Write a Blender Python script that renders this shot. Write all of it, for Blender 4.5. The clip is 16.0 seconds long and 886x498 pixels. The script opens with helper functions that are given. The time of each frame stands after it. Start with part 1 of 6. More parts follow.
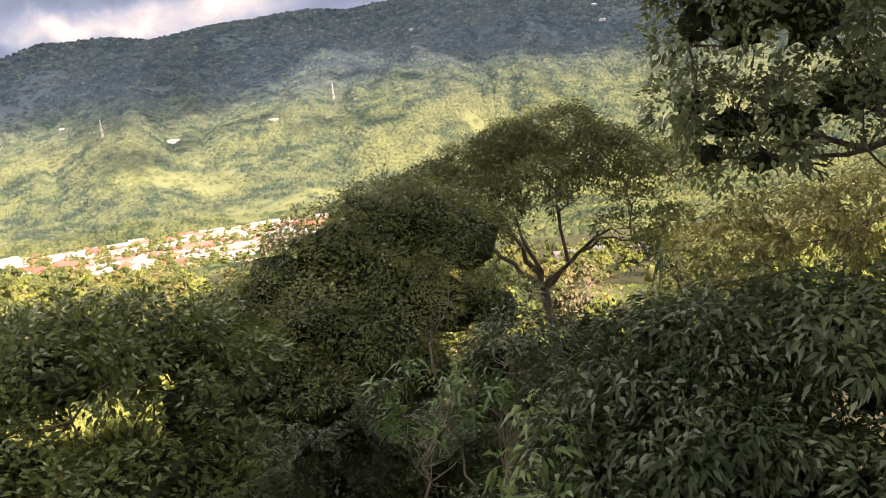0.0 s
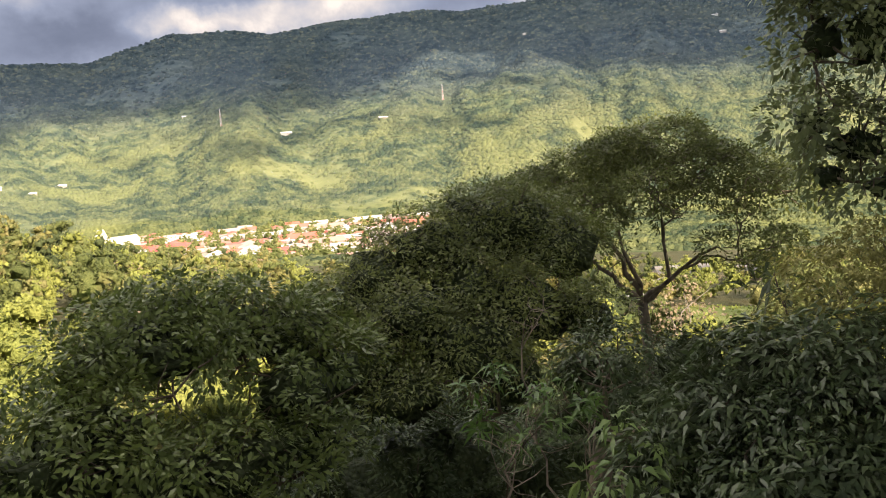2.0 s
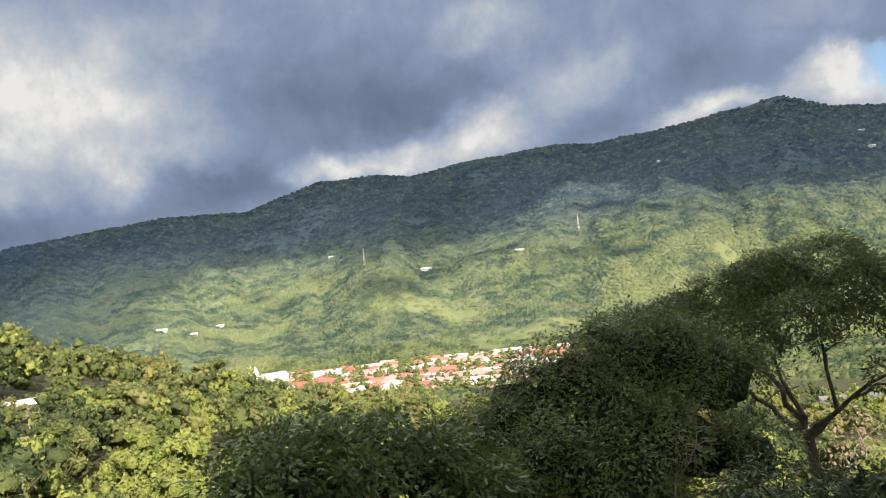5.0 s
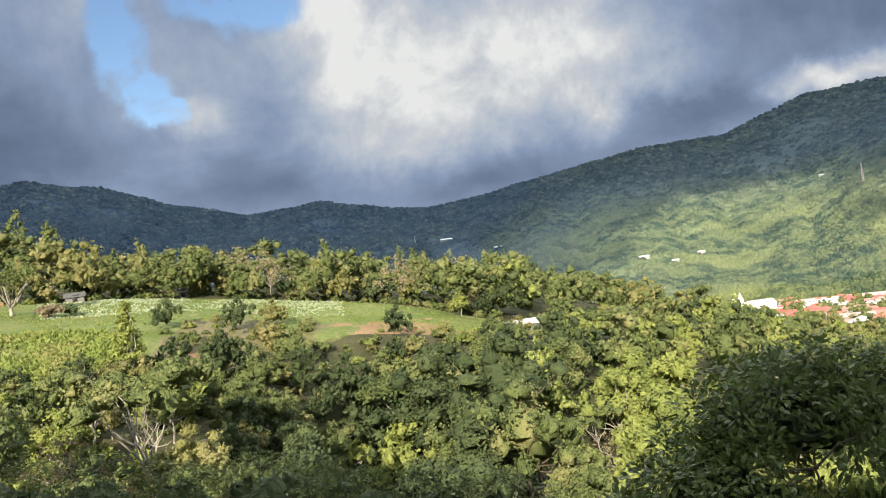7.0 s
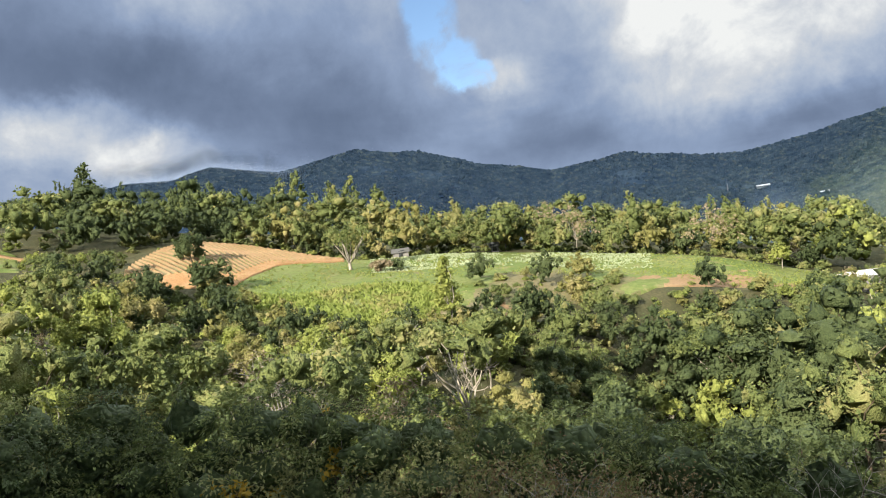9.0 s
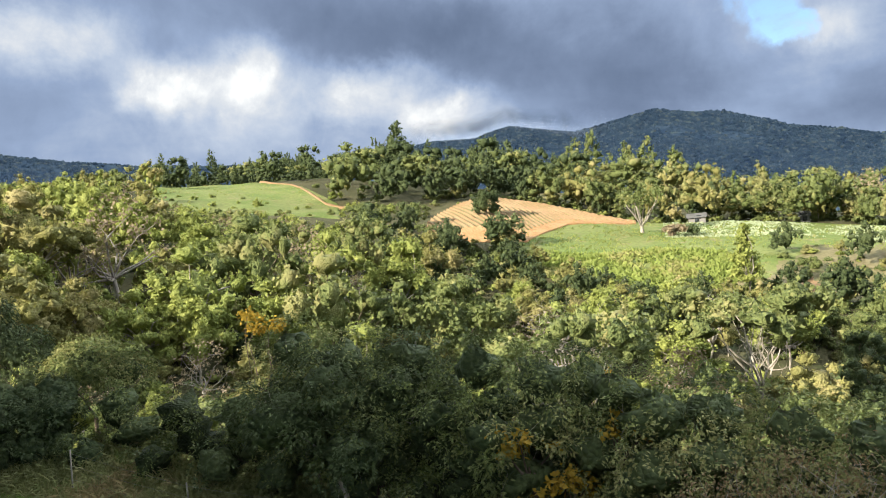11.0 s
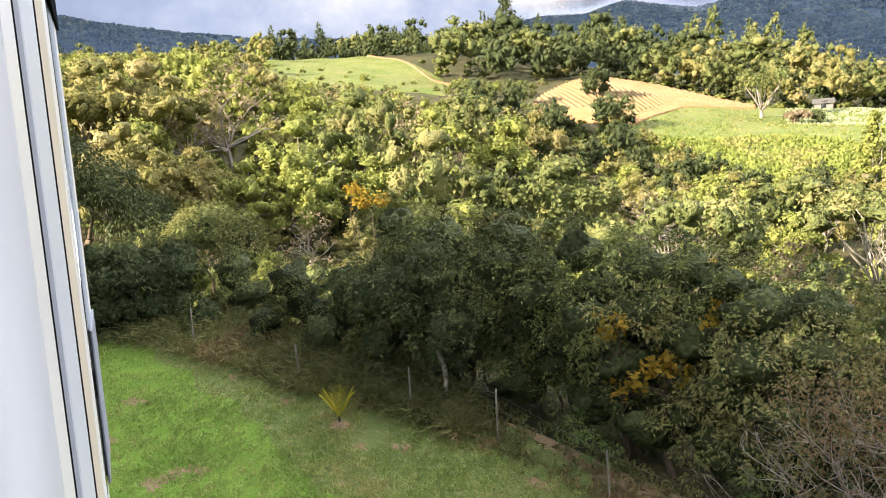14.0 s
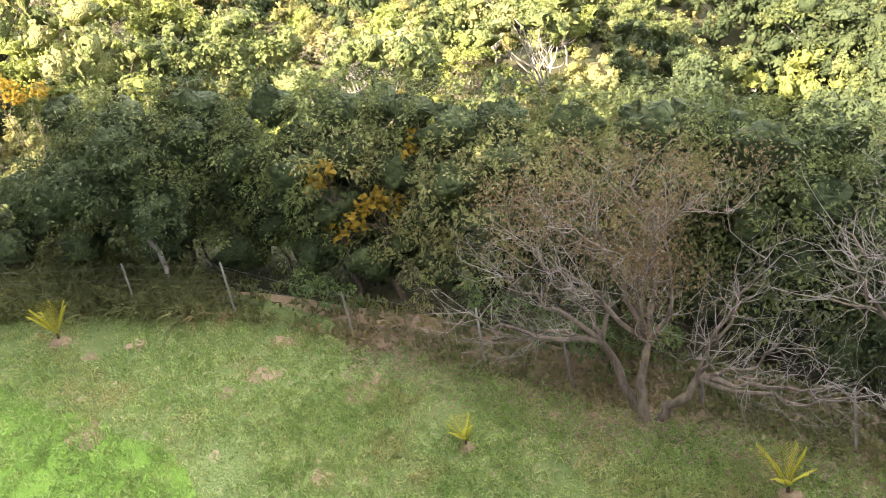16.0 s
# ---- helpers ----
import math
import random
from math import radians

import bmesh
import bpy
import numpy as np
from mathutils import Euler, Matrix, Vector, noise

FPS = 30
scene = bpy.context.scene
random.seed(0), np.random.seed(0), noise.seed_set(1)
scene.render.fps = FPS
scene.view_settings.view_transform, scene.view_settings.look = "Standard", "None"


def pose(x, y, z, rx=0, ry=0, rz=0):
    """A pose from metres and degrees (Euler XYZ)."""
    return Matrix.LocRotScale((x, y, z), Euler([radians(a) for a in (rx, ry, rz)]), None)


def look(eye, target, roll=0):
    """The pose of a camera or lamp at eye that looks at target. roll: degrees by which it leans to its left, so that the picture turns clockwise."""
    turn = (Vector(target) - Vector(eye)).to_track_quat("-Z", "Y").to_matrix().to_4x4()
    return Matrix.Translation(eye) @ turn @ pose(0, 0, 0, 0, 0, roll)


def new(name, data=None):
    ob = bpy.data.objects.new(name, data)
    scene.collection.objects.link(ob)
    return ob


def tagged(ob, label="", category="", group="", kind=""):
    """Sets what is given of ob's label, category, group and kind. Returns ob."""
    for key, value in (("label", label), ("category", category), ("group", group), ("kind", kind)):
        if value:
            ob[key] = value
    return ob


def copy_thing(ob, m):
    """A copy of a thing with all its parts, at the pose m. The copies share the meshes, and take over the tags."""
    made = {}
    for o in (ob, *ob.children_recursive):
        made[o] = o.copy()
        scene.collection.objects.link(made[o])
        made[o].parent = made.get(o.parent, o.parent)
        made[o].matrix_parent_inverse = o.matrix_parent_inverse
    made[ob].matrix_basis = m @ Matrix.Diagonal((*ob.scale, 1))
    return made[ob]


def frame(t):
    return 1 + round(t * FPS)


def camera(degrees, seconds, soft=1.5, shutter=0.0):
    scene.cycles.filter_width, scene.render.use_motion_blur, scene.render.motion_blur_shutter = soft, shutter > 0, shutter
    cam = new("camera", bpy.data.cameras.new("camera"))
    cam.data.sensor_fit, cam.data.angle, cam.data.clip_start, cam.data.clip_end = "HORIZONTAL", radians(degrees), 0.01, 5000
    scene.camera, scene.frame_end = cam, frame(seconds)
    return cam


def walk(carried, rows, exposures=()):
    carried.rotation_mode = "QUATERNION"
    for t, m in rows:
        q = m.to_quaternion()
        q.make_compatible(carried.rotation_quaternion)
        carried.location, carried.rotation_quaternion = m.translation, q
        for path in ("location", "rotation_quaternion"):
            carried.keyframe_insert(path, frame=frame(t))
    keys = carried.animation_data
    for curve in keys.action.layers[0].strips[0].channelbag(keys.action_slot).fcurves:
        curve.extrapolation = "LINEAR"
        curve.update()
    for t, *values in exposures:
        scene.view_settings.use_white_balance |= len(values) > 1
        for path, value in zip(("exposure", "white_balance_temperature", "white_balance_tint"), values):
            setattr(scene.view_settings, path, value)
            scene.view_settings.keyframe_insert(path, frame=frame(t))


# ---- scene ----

# ---- camera: it turns at an upper window; seconds, yaw, pitch, roll ----
cam = camera(57.91, 16.0, soft=1.0)
TURNS = [(0, -0.40, -9.10, 6.74), (0.5, 4.00, -9.81, 5.90), (1, 6.55, -9.85, 3.64), (1.5, 7.59, -9.07, 2.82),
        (2, 7.15, -8.17, 3.83), (2.5, 5.91, -6.14, 3.51), (3, 4.88, -3.89, 3.09), (3.2, 4.57, -2.97, 3.11),
        (5.3, 20.30, 2.42, 6.35), (5.5, 22.69, 2.13, 6.57), (6, 30.06, 1.54, 7.03), (6.5, 38.58, 0.63, 7.25),
        (7, 50.52, 0.90, 7.56), (7.5, 59.63, 2.04, 7.75), (8, 64.39, 2.07, 8.64), (8.2, 66.03, 1.60, 9.02),
        (10.3, 83.98, 0.80, 6.69), (10.5, 86.25, 0.79, 6.67), (11, 93.04, 0.37, 5.41), (11.5, 98.85, 0.07, 4.66),
        (12, 101.99, -0.38, 4.29), (12.5, 102.50, -1.12, 4.14), (13, 102.13, -3.55, 4.58), (13.5, 101.43, -6.54, 4.36),
        (14, 100.48, -7.65, 3.69), (14.5, 98.12, -7.93, 3.74), (15, 91.49, -9.44, 5.43), (15.5, 83.16, -14.54, 9.65),
        (16, 77.33, -21.13, 10.98)]
EXPOSURES = [(0.0, 1.75, 7050, 24), (1.5, 1.6, 7050, 19), (3.2, 1.4, 6600, 13), (5.5, 1.2, 6250, 9), (8.0, 1.25, 6100, 8), (11.0, 1.6, 6100, 8),
             (12.5, 1.7, 6250, 9), (13.5, 2.02, 6550, 13), (14.5, 2.26, 6750, 16), (15.0, 2.4, 7000, 15), (15.5, 2.5, 7450, 15), (16.0, 2.9, 6450, 19)]
walk(cam, [(t, pose(0, 0, 0, 90 + pitch, roll, yaw)) for t, yaw, pitch, roll in TURNS], EXPOSURES)

# ---- cloud cover: yaw, elevation, half width, half height in degrees ----
CLOUD_LIGHT = 0.42
# and the lightness that a bank adds or takes away
SKY_BANKS = [(40, 15.5, 5, 3.5, 0.32), (35.5, 11.5, 3.5, 3, 0.36), (38, 9, 2.5, 1.5, 0.22), (44, 12, 5, 3, 0.20), (53, 16.5, 6, 4, 0.34), (49, 12, 7, 4, 0.30),
             (57, 19, 3, 2, 0.40), (54, 8.5, 6, 2.5, 0.12), (24, 8.4, 2.6, 1.0, 0.55), (18.8, 8.3, 2.3, 1.0, 0.55), (14, 9.3, 3, 1.2, 0.34), (10.7, 10.7, 2.6, 1.2, 0.38),
             (5.4, 12.9, 3, 1.4, 0.32), (13, 17.5, 2.5, 1.6, 0.30), (-3, 8.8, 3, 0.7, 0.45), (-10, 9.5, 2.5, 0.9, 0.45), (-13.5, 8.8, 3, 1.1, 0.40), (92, 9.6, 4, 1.4, 0.50),
             (97, 12, 3.2, 1.5, 0.45), (105.5, 13.4, 2.6, 1.8, 0.42), (111.3, 13, 2.2, 1.8, 0.50), (119, 16.5, 4, 2, 0.50), (104, 10.5, 5, 1.5, 0.14), (66.5, 11.5, 2, 1, 0.22), (88, 19.5, 4, 2, 0.14),
             (27, 13.5, 7, 3, -0.14), (16.5, 12.6, 6, 2, -0.16), (1, 12.2, 7, 1.8, -0.13), (31.5, 7.6, 5, 1.4, -0.22), (49, 5.3, 8, 1.6, -0.19), (85, 13.5, 7, 4, -0.19), (81, 10, 8, 3, -0.10),
             (75, 9, 6, 2, -0.10), (62, 7.2, 6, 1.6, -0.17), (95, 15.8, 7, 2.2, -0.20), (104, 18.5, 6, 2, -0.14), (78, 12.6, 5, 3, -0.09)]
SKY_BLUE = [(61.5, 18.6, 2.8, 1.8, 0.4), (64.5, 19.8, 2.8, 1.5, 0.4), (70.9, 16.4, 1.6, 2.4, 0.4), (69.6, 13.4, 1.5, 1.9, 0.4), (68.6, 12.1, 1.4, 1.0, 0.4), (71.8, 19.0, 1.4, 2.2, 0.4), (-14, 9.6, 1.6, 0.8, 0.5)]

# ---- sky, sun ----
SUN_YAW, SUN_EL = 220.0, 23.0


def toward(yaw, el=0.0):
    a, e = radians(yaw), radians(el)
    return Vector((-math.sin(a) * math.cos(e), math.cos(a) * math.cos(e), math.sin(e)))


SUN_WAY = toward(SUN_YAW, SUN_EL)


class Net:
    """A short way to write node trees."""

    def __init__(self, tree):
        self.tree = tree
        tree.nodes.clear()

    def add(self, kind, props=None, **inputs):
        n = self.tree.nodes.new(kind)
        for k, v in (props or {}).items():
            setattr(n, k, v)
        for k, v in inputs.items():
            self.put(n.inputs[int(k[1:])] if k[0] == "i" and k[1:].isdigit() else n.inputs[k.replace("_", " ")], v)
        return n

    def put(self, socket, v):
        if isinstance(v, bpy.types.NodeSocket):
            self.tree.links.new(v, socket)
        elif isinstance(v, bpy.types.Node):
            self.tree.links.new(v.outputs[0], socket)
        else:
            socket.default_value = v

    def math(self, op, a, b=0.0, c=0.0, clamp=False):
        return self.add("ShaderNodeMath", {"operation": op, "use_clamp": clamp}, i0=a, i1=b, i2=c).outputs[0]

    def vec(self, op, a, b=(0, 0, 0)):
        n = self.add("ShaderNodeVectorMath", {"operation": op}, i0=a, i1=b)
        return n.outputs["Value"] if op in ("DOT_PRODUCT", "LENGTH", "DISTANCE") else n.outputs[0]

    def step(self, v, lo, hi, a=0.0, b=1.0):
        return self.add("ShaderNodeMapRange", {"interpolation_type": "SMOOTHSTEP"}, i0=v, i1=lo, i2=hi, i3=a, i4=b).outputs[0]

    def noise(self, vector, scale, detail=4.0, rough=0.5, distortion=0.0):
        return self.add("ShaderNodeTexNoise", None, Vector=vector, Scale=scale, Detail=detail, Roughness=rough, Distortion=distortion)

    def mix(self, f, a, b):
        n = self.add("ShaderNodeMix", {"data_type": "RGBA"})
        self.put(n.inputs[0], f), self.put(n.inputs[6], a), self.put(n.inputs[7], b)
        return n.outputs[2]


def rgb(r, g, b):
    return (r, g, b, 1.0)


world = bpy.data.worlds.new("sky")
scene.world = world
world.use_nodes = True
w = Net(world.node_tree)
sky = w.add("ShaderNodeTexSky", {"sky_type": "NISHITA", "sun_disc": False, "sun_elevation": radians(SUN_EL),
                                 "sun_rotation": radians(-SUN_YAW), "altitude": 1200.0})
ray = w.add("ShaderNodeTexCoord").outputs["Generated"]
xyz = w.add("ShaderNodeSeparateXYZ", None, i0=ray)
deck_h = w.math("MAXIMUM", w.math("ADD", xyz.outputs[2], 0.16), 0.05)
deck = w.add("ShaderNodeCombineXYZ", None, i0=w.math("DIVIDE", xyz.outputs[0], deck_h), i1=w.math("DIVIDE", xyz.outputs[1], deck_h)).outputs[0]
wob = w.noise(ray, 6.5, 6.0, 0.6).outputs["Color"]
wobbled = w.vec("ADD", ray, w.vec("MULTIPLY", w.vec("SUBTRACT", wob, (0.5, 0.5, 0.5)), (0.13, 0.13, 0.13)))


def spot(yaw, el, wide, high, soft=0.6):
    """A soft patch of sky round a direction, its edge torn by the wobble."""
    c, side = toward(yaw, el), toward(yaw - 90)
    up = side.cross(c)
    a = w.math("DIVIDE", w.vec("DOT_PRODUCT", wobbled, tuple(side)), math.sin(radians(wide)))
    b = w.math("DIVIDE", w.math("SUBTRACT", w.vec("DOT_PRODUCT", wobbled, tuple(up)), 0.0), math.sin(radians(high)))
    front = w.math("GREATER_THAN", w.vec("DOT_PRODUCT", ray, tuple(c)), 0.5)
    d = w.math("SQRT", w.math("ADD", w.math("MULTIPLY", a, a), w.math("MULTIPLY", b, b)))
    return w.math("MULTIPLY", w.step(d, 1.0 + soft, 1.0 - soft), front)


def heap(values):
    out = values[0]
    for v in values[1:]:
        out = w.math("ADD", out, v)
    return out


billow = w.noise(deck, 0.75, 7.0, 0.55, 0.4).outputs["Fac"]
fine = w.noise(ray, 7.0, 8.0, 0.6, 0.25).outputs["Fac"]
curl = w.noise(ray, 17.0, 7.0, 0.6, 0.5).outputs["Fac"]
lightness = w.step(w.math("ADD", w.math("MULTIPLY", billow, 0.7), w.math("MULTIPLY", fine, 0.3)), 0.36, 0.66)
banks = heap([w.math("MULTIPLY", spot(*b[:4], 0.95), b[4]) for b in SKY_BANKS])
blue = w.math("MINIMUM", heap([spot(*s) for s in SKY_BLUE]), 1.0)
tone = w.math("ADD", w.math("ADD", banks, 0.44), w.math("MULTIPLY", w.math("SUBTRACT", lightness, 0.5), 0.16))
# the lit heads billow more than the grey bases
puffy = w.step(tone, 0.3, 0.9, 0.35, 1.5)
tone = w.math("ADD", tone, w.math("MULTIPLY", w.math("SUBTRACT", fine, 0.5), w.math("MULTIPLY", puffy, 0.75)))
tone = w.math("ADD", tone, w.math("MULTIPLY", w.math("SUBTRACT", curl, 0.5), w.math("MULTIPLY", puffy, 0.32)))
shades = w.add("ShaderNodeValToRGB", None, Fac=tone)
stops = shades.color_ramp.elements
stops[0].position, stops[0].color = 0.0, rgb(0.095, 0.125, 0.190)
stops[1].position, stops[1].color = 1.0, rgb(0.86, 0.83, 0.78)
for at, c in ((0.22, (0.170, 0.212, 0.305)), (0.42, (0.270, 0.330, 0.455)), (0.62, (0.430, 0.475, 0.560)), (0.82, (0.620, 0.620, 0.630))):
    stops.new(at).color = rgb(*c)
clouds = shades.outputs[0]
under = w.step(xyz.outputs[2], -0.05, -0.3)
clouds = w.mix(under, clouds, rgb(0.10, 0.12, 0.10))
open_sky = w.math("MULTIPLY", blue, w.step(curl, 0.76, 0.50))
# an overcast sky grows lighter towards the zenith
overhead = w.step(xyz.outputs[2], 0.34, 0.75, 1.0, 10.0)
clouds = w.mix(w.step(xyz.outputs[2], 0.34, 0.6), clouds, w.mix(lightness, rgb(0.26, 0.265, 0.27), rgb(0.50, 0.495, 0.48)))
cloud_bg = w.add("ShaderNodeBackground", None, Color=clouds, Strength=w.math("MULTIPLY", overhead, CLOUD_LIGHT))
sky_bg = w.add("ShaderNodeBackground", None, Color=sky.outputs[0], Strength=0.066)
both = w.add("ShaderNodeMixShader", None, i0=open_sky, i1=cloud_bg, i2=sky_bg)
w.add("ShaderNodeOutputWorld", None, Surface=both)

sun = new("sun", bpy.data.lights.new("sun", "SUN"))
sun.data.energy, sun.data.angle, sun.data.color = 4.5, radians(0.8), (1.0, 0.87, 0.68)
sun.matrix_world = look((0, 0, 300), tuple(Vector((0, 0, 300)) - SUN_WAY))

# ---- materials ----
def material(name):
    m = bpy.data.materials.new(name)
    m.use_nodes = True
    return m, Net(m.node_tree)


def world_place(n):
    return n.add("ShaderNodeNewGeometry").outputs["Position"]


def surface(n, color, rough=0.7, bump=None, bump_dist=0.02, strength=0.6, metal=0.0, spec=0.3):
    p = n.add("ShaderNodeBsdfPrincipled", None, Base_Color=color, Roughness=rough, Metallic=metal)
    n.put(p.inputs["Specular IOR Level"], spec)
    if bump is not None:
        b = n.add("ShaderNodeBump", None, Height=bump, Distance=bump_dist, Strength=strength)
        n.put(p.inputs["Normal"], b.outputs[0])
    n.add("ShaderNodeOutputMaterial", None, Surface=p)
    return p


def leaf_material(name, low, high, odd=None, patch=0.15, gloss=0.12, through_light=0.35, relief=0.0):
    """Leaves: each its own shade, whole crowns and limbs leaning to one colour or another."""
    m, n = material(name)
    at = world_place(n)
    leaf = n.add("ShaderNodeNewGeometry").outputs["Random Per Island"]
    tree = n.add("ShaderNodeObjectInfo").outputs["Random"]
    big = n.noise(at, patch, 3.0, 0.6).outputs["Fac"]
    f = n.math("ADD", n.math("MULTIPLY", leaf, 0.30), n.math("MULTIPLY", n.step(big, 0.36, 0.66), 0.55))
    f = n.math("ADD", f, n.math("MULTIPLY", tree, 0.15), clamp=True)
    f = n.math("ADD", n.math("MULTIPLY", f, 0.62), n.math("MULTIPLY", n.step(n.noise(at, 5.0 if relief else 2.6, 3.0, 0.7).outputs["Fac"], 0.36, 0.64), 0.42), clamp=True)
    c = n.mix(f, rgb(*low), rgb(*high))
    if odd:
        c = n.mix(n.step(n.math("ADD", big, n.math("MULTIPLY", leaf, 0.12)), 0.58, 0.72, 0.0, 0.8), c, rgb(*odd))
    d = n.add("ShaderNodeBsdfPrincipled", None, Base_Color=c, Roughness=0.36 if gloss > 0.2 else 0.6)
    if relief:
        cell = n.add("ShaderNodeTexVoronoi", None, Vector=at, Scale=relief)
        n.put(d.inputs["Normal"], n.add("ShaderNodeBump", None, Height=n.math("MULTIPLY", cell.outputs["Distance"], -1.0), Distance=1.17 / relief, Strength=0.7).outputs[0])
    n.put(d.inputs["Specular IOR Level"], gloss)
    t = n.add("ShaderNodeBsdfTranslucent", None, Color=n.mix(0.35, c, rgb(high[0] * 1.2, high[1] * 1.25, high[2] * 0.8)))
    n.add("ShaderNodeOutputMaterial", None, Surface=n.add("ShaderNodeMixShader", None, i0=through_light, i1=d, i2=t))
    return m


def bark_material(name, low, high, scale=6.0):
    m, n = material(name)
    at = n.add("ShaderNodeTexCoord").outputs["Object"]
    st = n.vec("MULTIPLY", at, (1.0, 1.0, 0.25))
    a = n.noise(st, scale, 5.0, 0.65).outputs["Fac"]
    b = n.noise(at, 0.9, 2.0, 0.5).outputs["Fac"]
    c = n.mix(n.step(n.math("ADD", n.math("MULTIPLY", a, 0.7), n.math("MULTIPLY", b, 0.3)), 0.35, 0.65), rgb(*low), rgb(*high))
    surface(n, c, 0.85, a, 0.03, 0.8)
    return m


def mottled(name, colors, scale, fine, rough=0.9, bump_dist=0.05, spec=0.1):
    """Earth and grass: three colours in patches with grain on them."""
    m, n = material(name)
    at = world_place(n)
    a = n.noise(at, scale, 4.0, 0.6, 0.3).outputs["Fac"]
    b = n.noise(at, fine, 4.0, 0.7).outputs["Fac"]
    c = n.mix(n.step(a, 0.38, 0.62), rgb(*colors[0]), rgb(*colors[1]))
    c = n.mix(n.step(n.noise(at, scale * 2.7, 3.0, 0.6).outputs["Fac"], 0.55, 0.72), c, rgb(*colors[2]))
    c = n.mix(n.step(b, 0.3, 0.75, 0.0, 0.55), c, rgb(*[v * 0.45 for v in colors[0]]))
    surface(n, c, rough, b, bump_dist, 0.8, spec=spec)
    return m


def plain(name, color, rough=0.6, grain=0.12, scale=3.0, spec=0.3, metal=0.0):
    """Paint, metal, plaster: one colour with faint stains and grain."""
    m, n = material(name)
    at = n.add("ShaderNodeTexCoord").outputs["Object"]
    a = n.noise(at, scale, 5.0, 0.6).outputs["Fac"]
    b = n.noise(at, scale * 14, 3.0, 0.6).outputs["Fac"]
    c = n.mix(n.step(a, 0.4, 0.75, 0.0, grain * 3), rgb(*color), rgb(*[v * 0.62 for v in color]))
    surface(n, c, rough, b, 0.003, 0.4, metal, spec)
    return m


def varied(name, colors, rough=0.7):
    """Roofs and walls of a town: each house takes one of the colours."""
    m, n = material(name)
    r = n.add("ShaderNodeObjectInfo").outputs["Random"]
    ramp = n.add("ShaderNodeValToRGB", None, Fac=r)
    ramp.color_ramp.interpolation = "CONSTANT"
    e = ramp.color_ramp.elements
    while len(e) < len(colors):
        e.new(0.5)
    for i, c in enumerate(colors):
        e[i].position, e[i].color = i / len(colors), rgb(*c)
    at = world_place(n)
    st = n.noise(at, 0.35, 4.0, 0.6).outputs["Fac"]
    c = n.mix(n.step(st, 0.45, 0.75, 0.0, 0.5), ramp.outputs[0], n.mix(0.5, ramp.outputs[0], rgb(0.12, 0.10, 0.09)))
    surface(n, c, rough, st, 0.05, 0.3)
    return m


LEAF = {
    "bright": leaf_material("leaf_bright", (0.090, 0.132, 0.034), (0.400, 0.425, 0.120), through_light=0.24, relief=5.5),
    "mid": leaf_material("leaf_mid", (0.050, 0.078, 0.030), (0.265, 0.295, 0.102), (0.30, 0.28, 0.12), through_light=0.24, relief=5.5),
    "deep": leaf_material("leaf_deep", (0.032, 0.052, 0.024), (0.130, 0.160, 0.066), through_light=0.22, relief=5.5),
    "olive": leaf_material("leaf_olive", (0.105, 0.108, 0.036), (0.375, 0.355, 0.128), (0.36, 0.31, 0.15), through_light=0.24, relief=5.5),
    "dry": leaf_material("leaf_dry", (0.200, 0.160, 0.105), (0.380, 0.305, 0.205), through_light=0.24, relief=5.5),
    "glossy": leaf_material("leaf_glossy", (0.040, 0.064, 0.017), (0.140, 0.178, 0.048), patch=0.5, gloss=0.22, through_light=0.25),
    "small": leaf_material("leaf_small", (0.046, 0.066, 0.020), (0.172, 0.196, 0.060), patch=0.4, gloss=0.22),
    # coloured darker to paint in the deep shade where these bushes stand
    "waxy_shade": leaf_material("leaf_waxy_shade", (0.024, 0.040, 0.017), (0.088, 0.118, 0.046), patch=0.5, gloss=0.24, through_light=0.2),
    "hanging": leaf_material("leaf_hanging", (0.070, 0.092, 0.038), (0.220, 0.250, 0.105), patch=0.5, gloss=0.26, through_light=0.28),
    # dark inner leaf colour paints in the shade between a crown's tufts
    "inner": leaf_material("leaf_inner_shade", (0.021, 0.030, 0.013), (0.062, 0.078, 0.031), patch=0.5, gloss=0.1, through_light=0.1, relief=11.0),
    "fresh": leaf_material("leaf_fresh", (0.080, 0.135, 0.040), (0.195, 0.260, 0.085), patch=0.5, gloss=0.28),
    "frond": leaf_material("leaf_frond", (0.042, 0.092, 0.020), (0.108, 0.180, 0.042), patch=0.6, gloss=0.3),
    "sprout": leaf_material("leaf_sprout", (0.380, 0.380, 0.045), (0.560, 0.500, 0.070), patch=0.6),
    "orange": leaf_material("leaf_orange", (0.260, 0.180, 0.020), (0.410, 0.280, 0.045), patch=0.6),
    "rust": leaf_material("leaf_rust", (0.150, 0.105, 0.055), (0.250, 0.180, 0.095), patch=0.5),
    "grass": leaf_material("leaf_grass", (0.150, 0.250, 0.065), (0.420, 0.500, 0.190), (0.42, 0.36, 0.18), patch=0.6),
    "weed": leaf_material("leaf_weed", (0.125, 0.150, 0.055), (0.260, 0.260, 0.115), (0.33, 0.23, 0.13), patch=0.3),
    "meadow": leaf_material("leaf_meadow", (0.170, 0.220, 0.052), (0.290, 0.305, 0.094), (0.31, 0.27, 0.125), patch=0.08),
    "bank": leaf_material("leaf_bank", (0.150, 0.205, 0.050), (0.300, 0.335, 0.095), (0.30, 0.27, 0.12), patch=0.12),
    "crop": leaf_material("leaf_crop", (0.330, 0.390, 0.240), (0.480, 0.520, 0.360), patch=0.2),
}
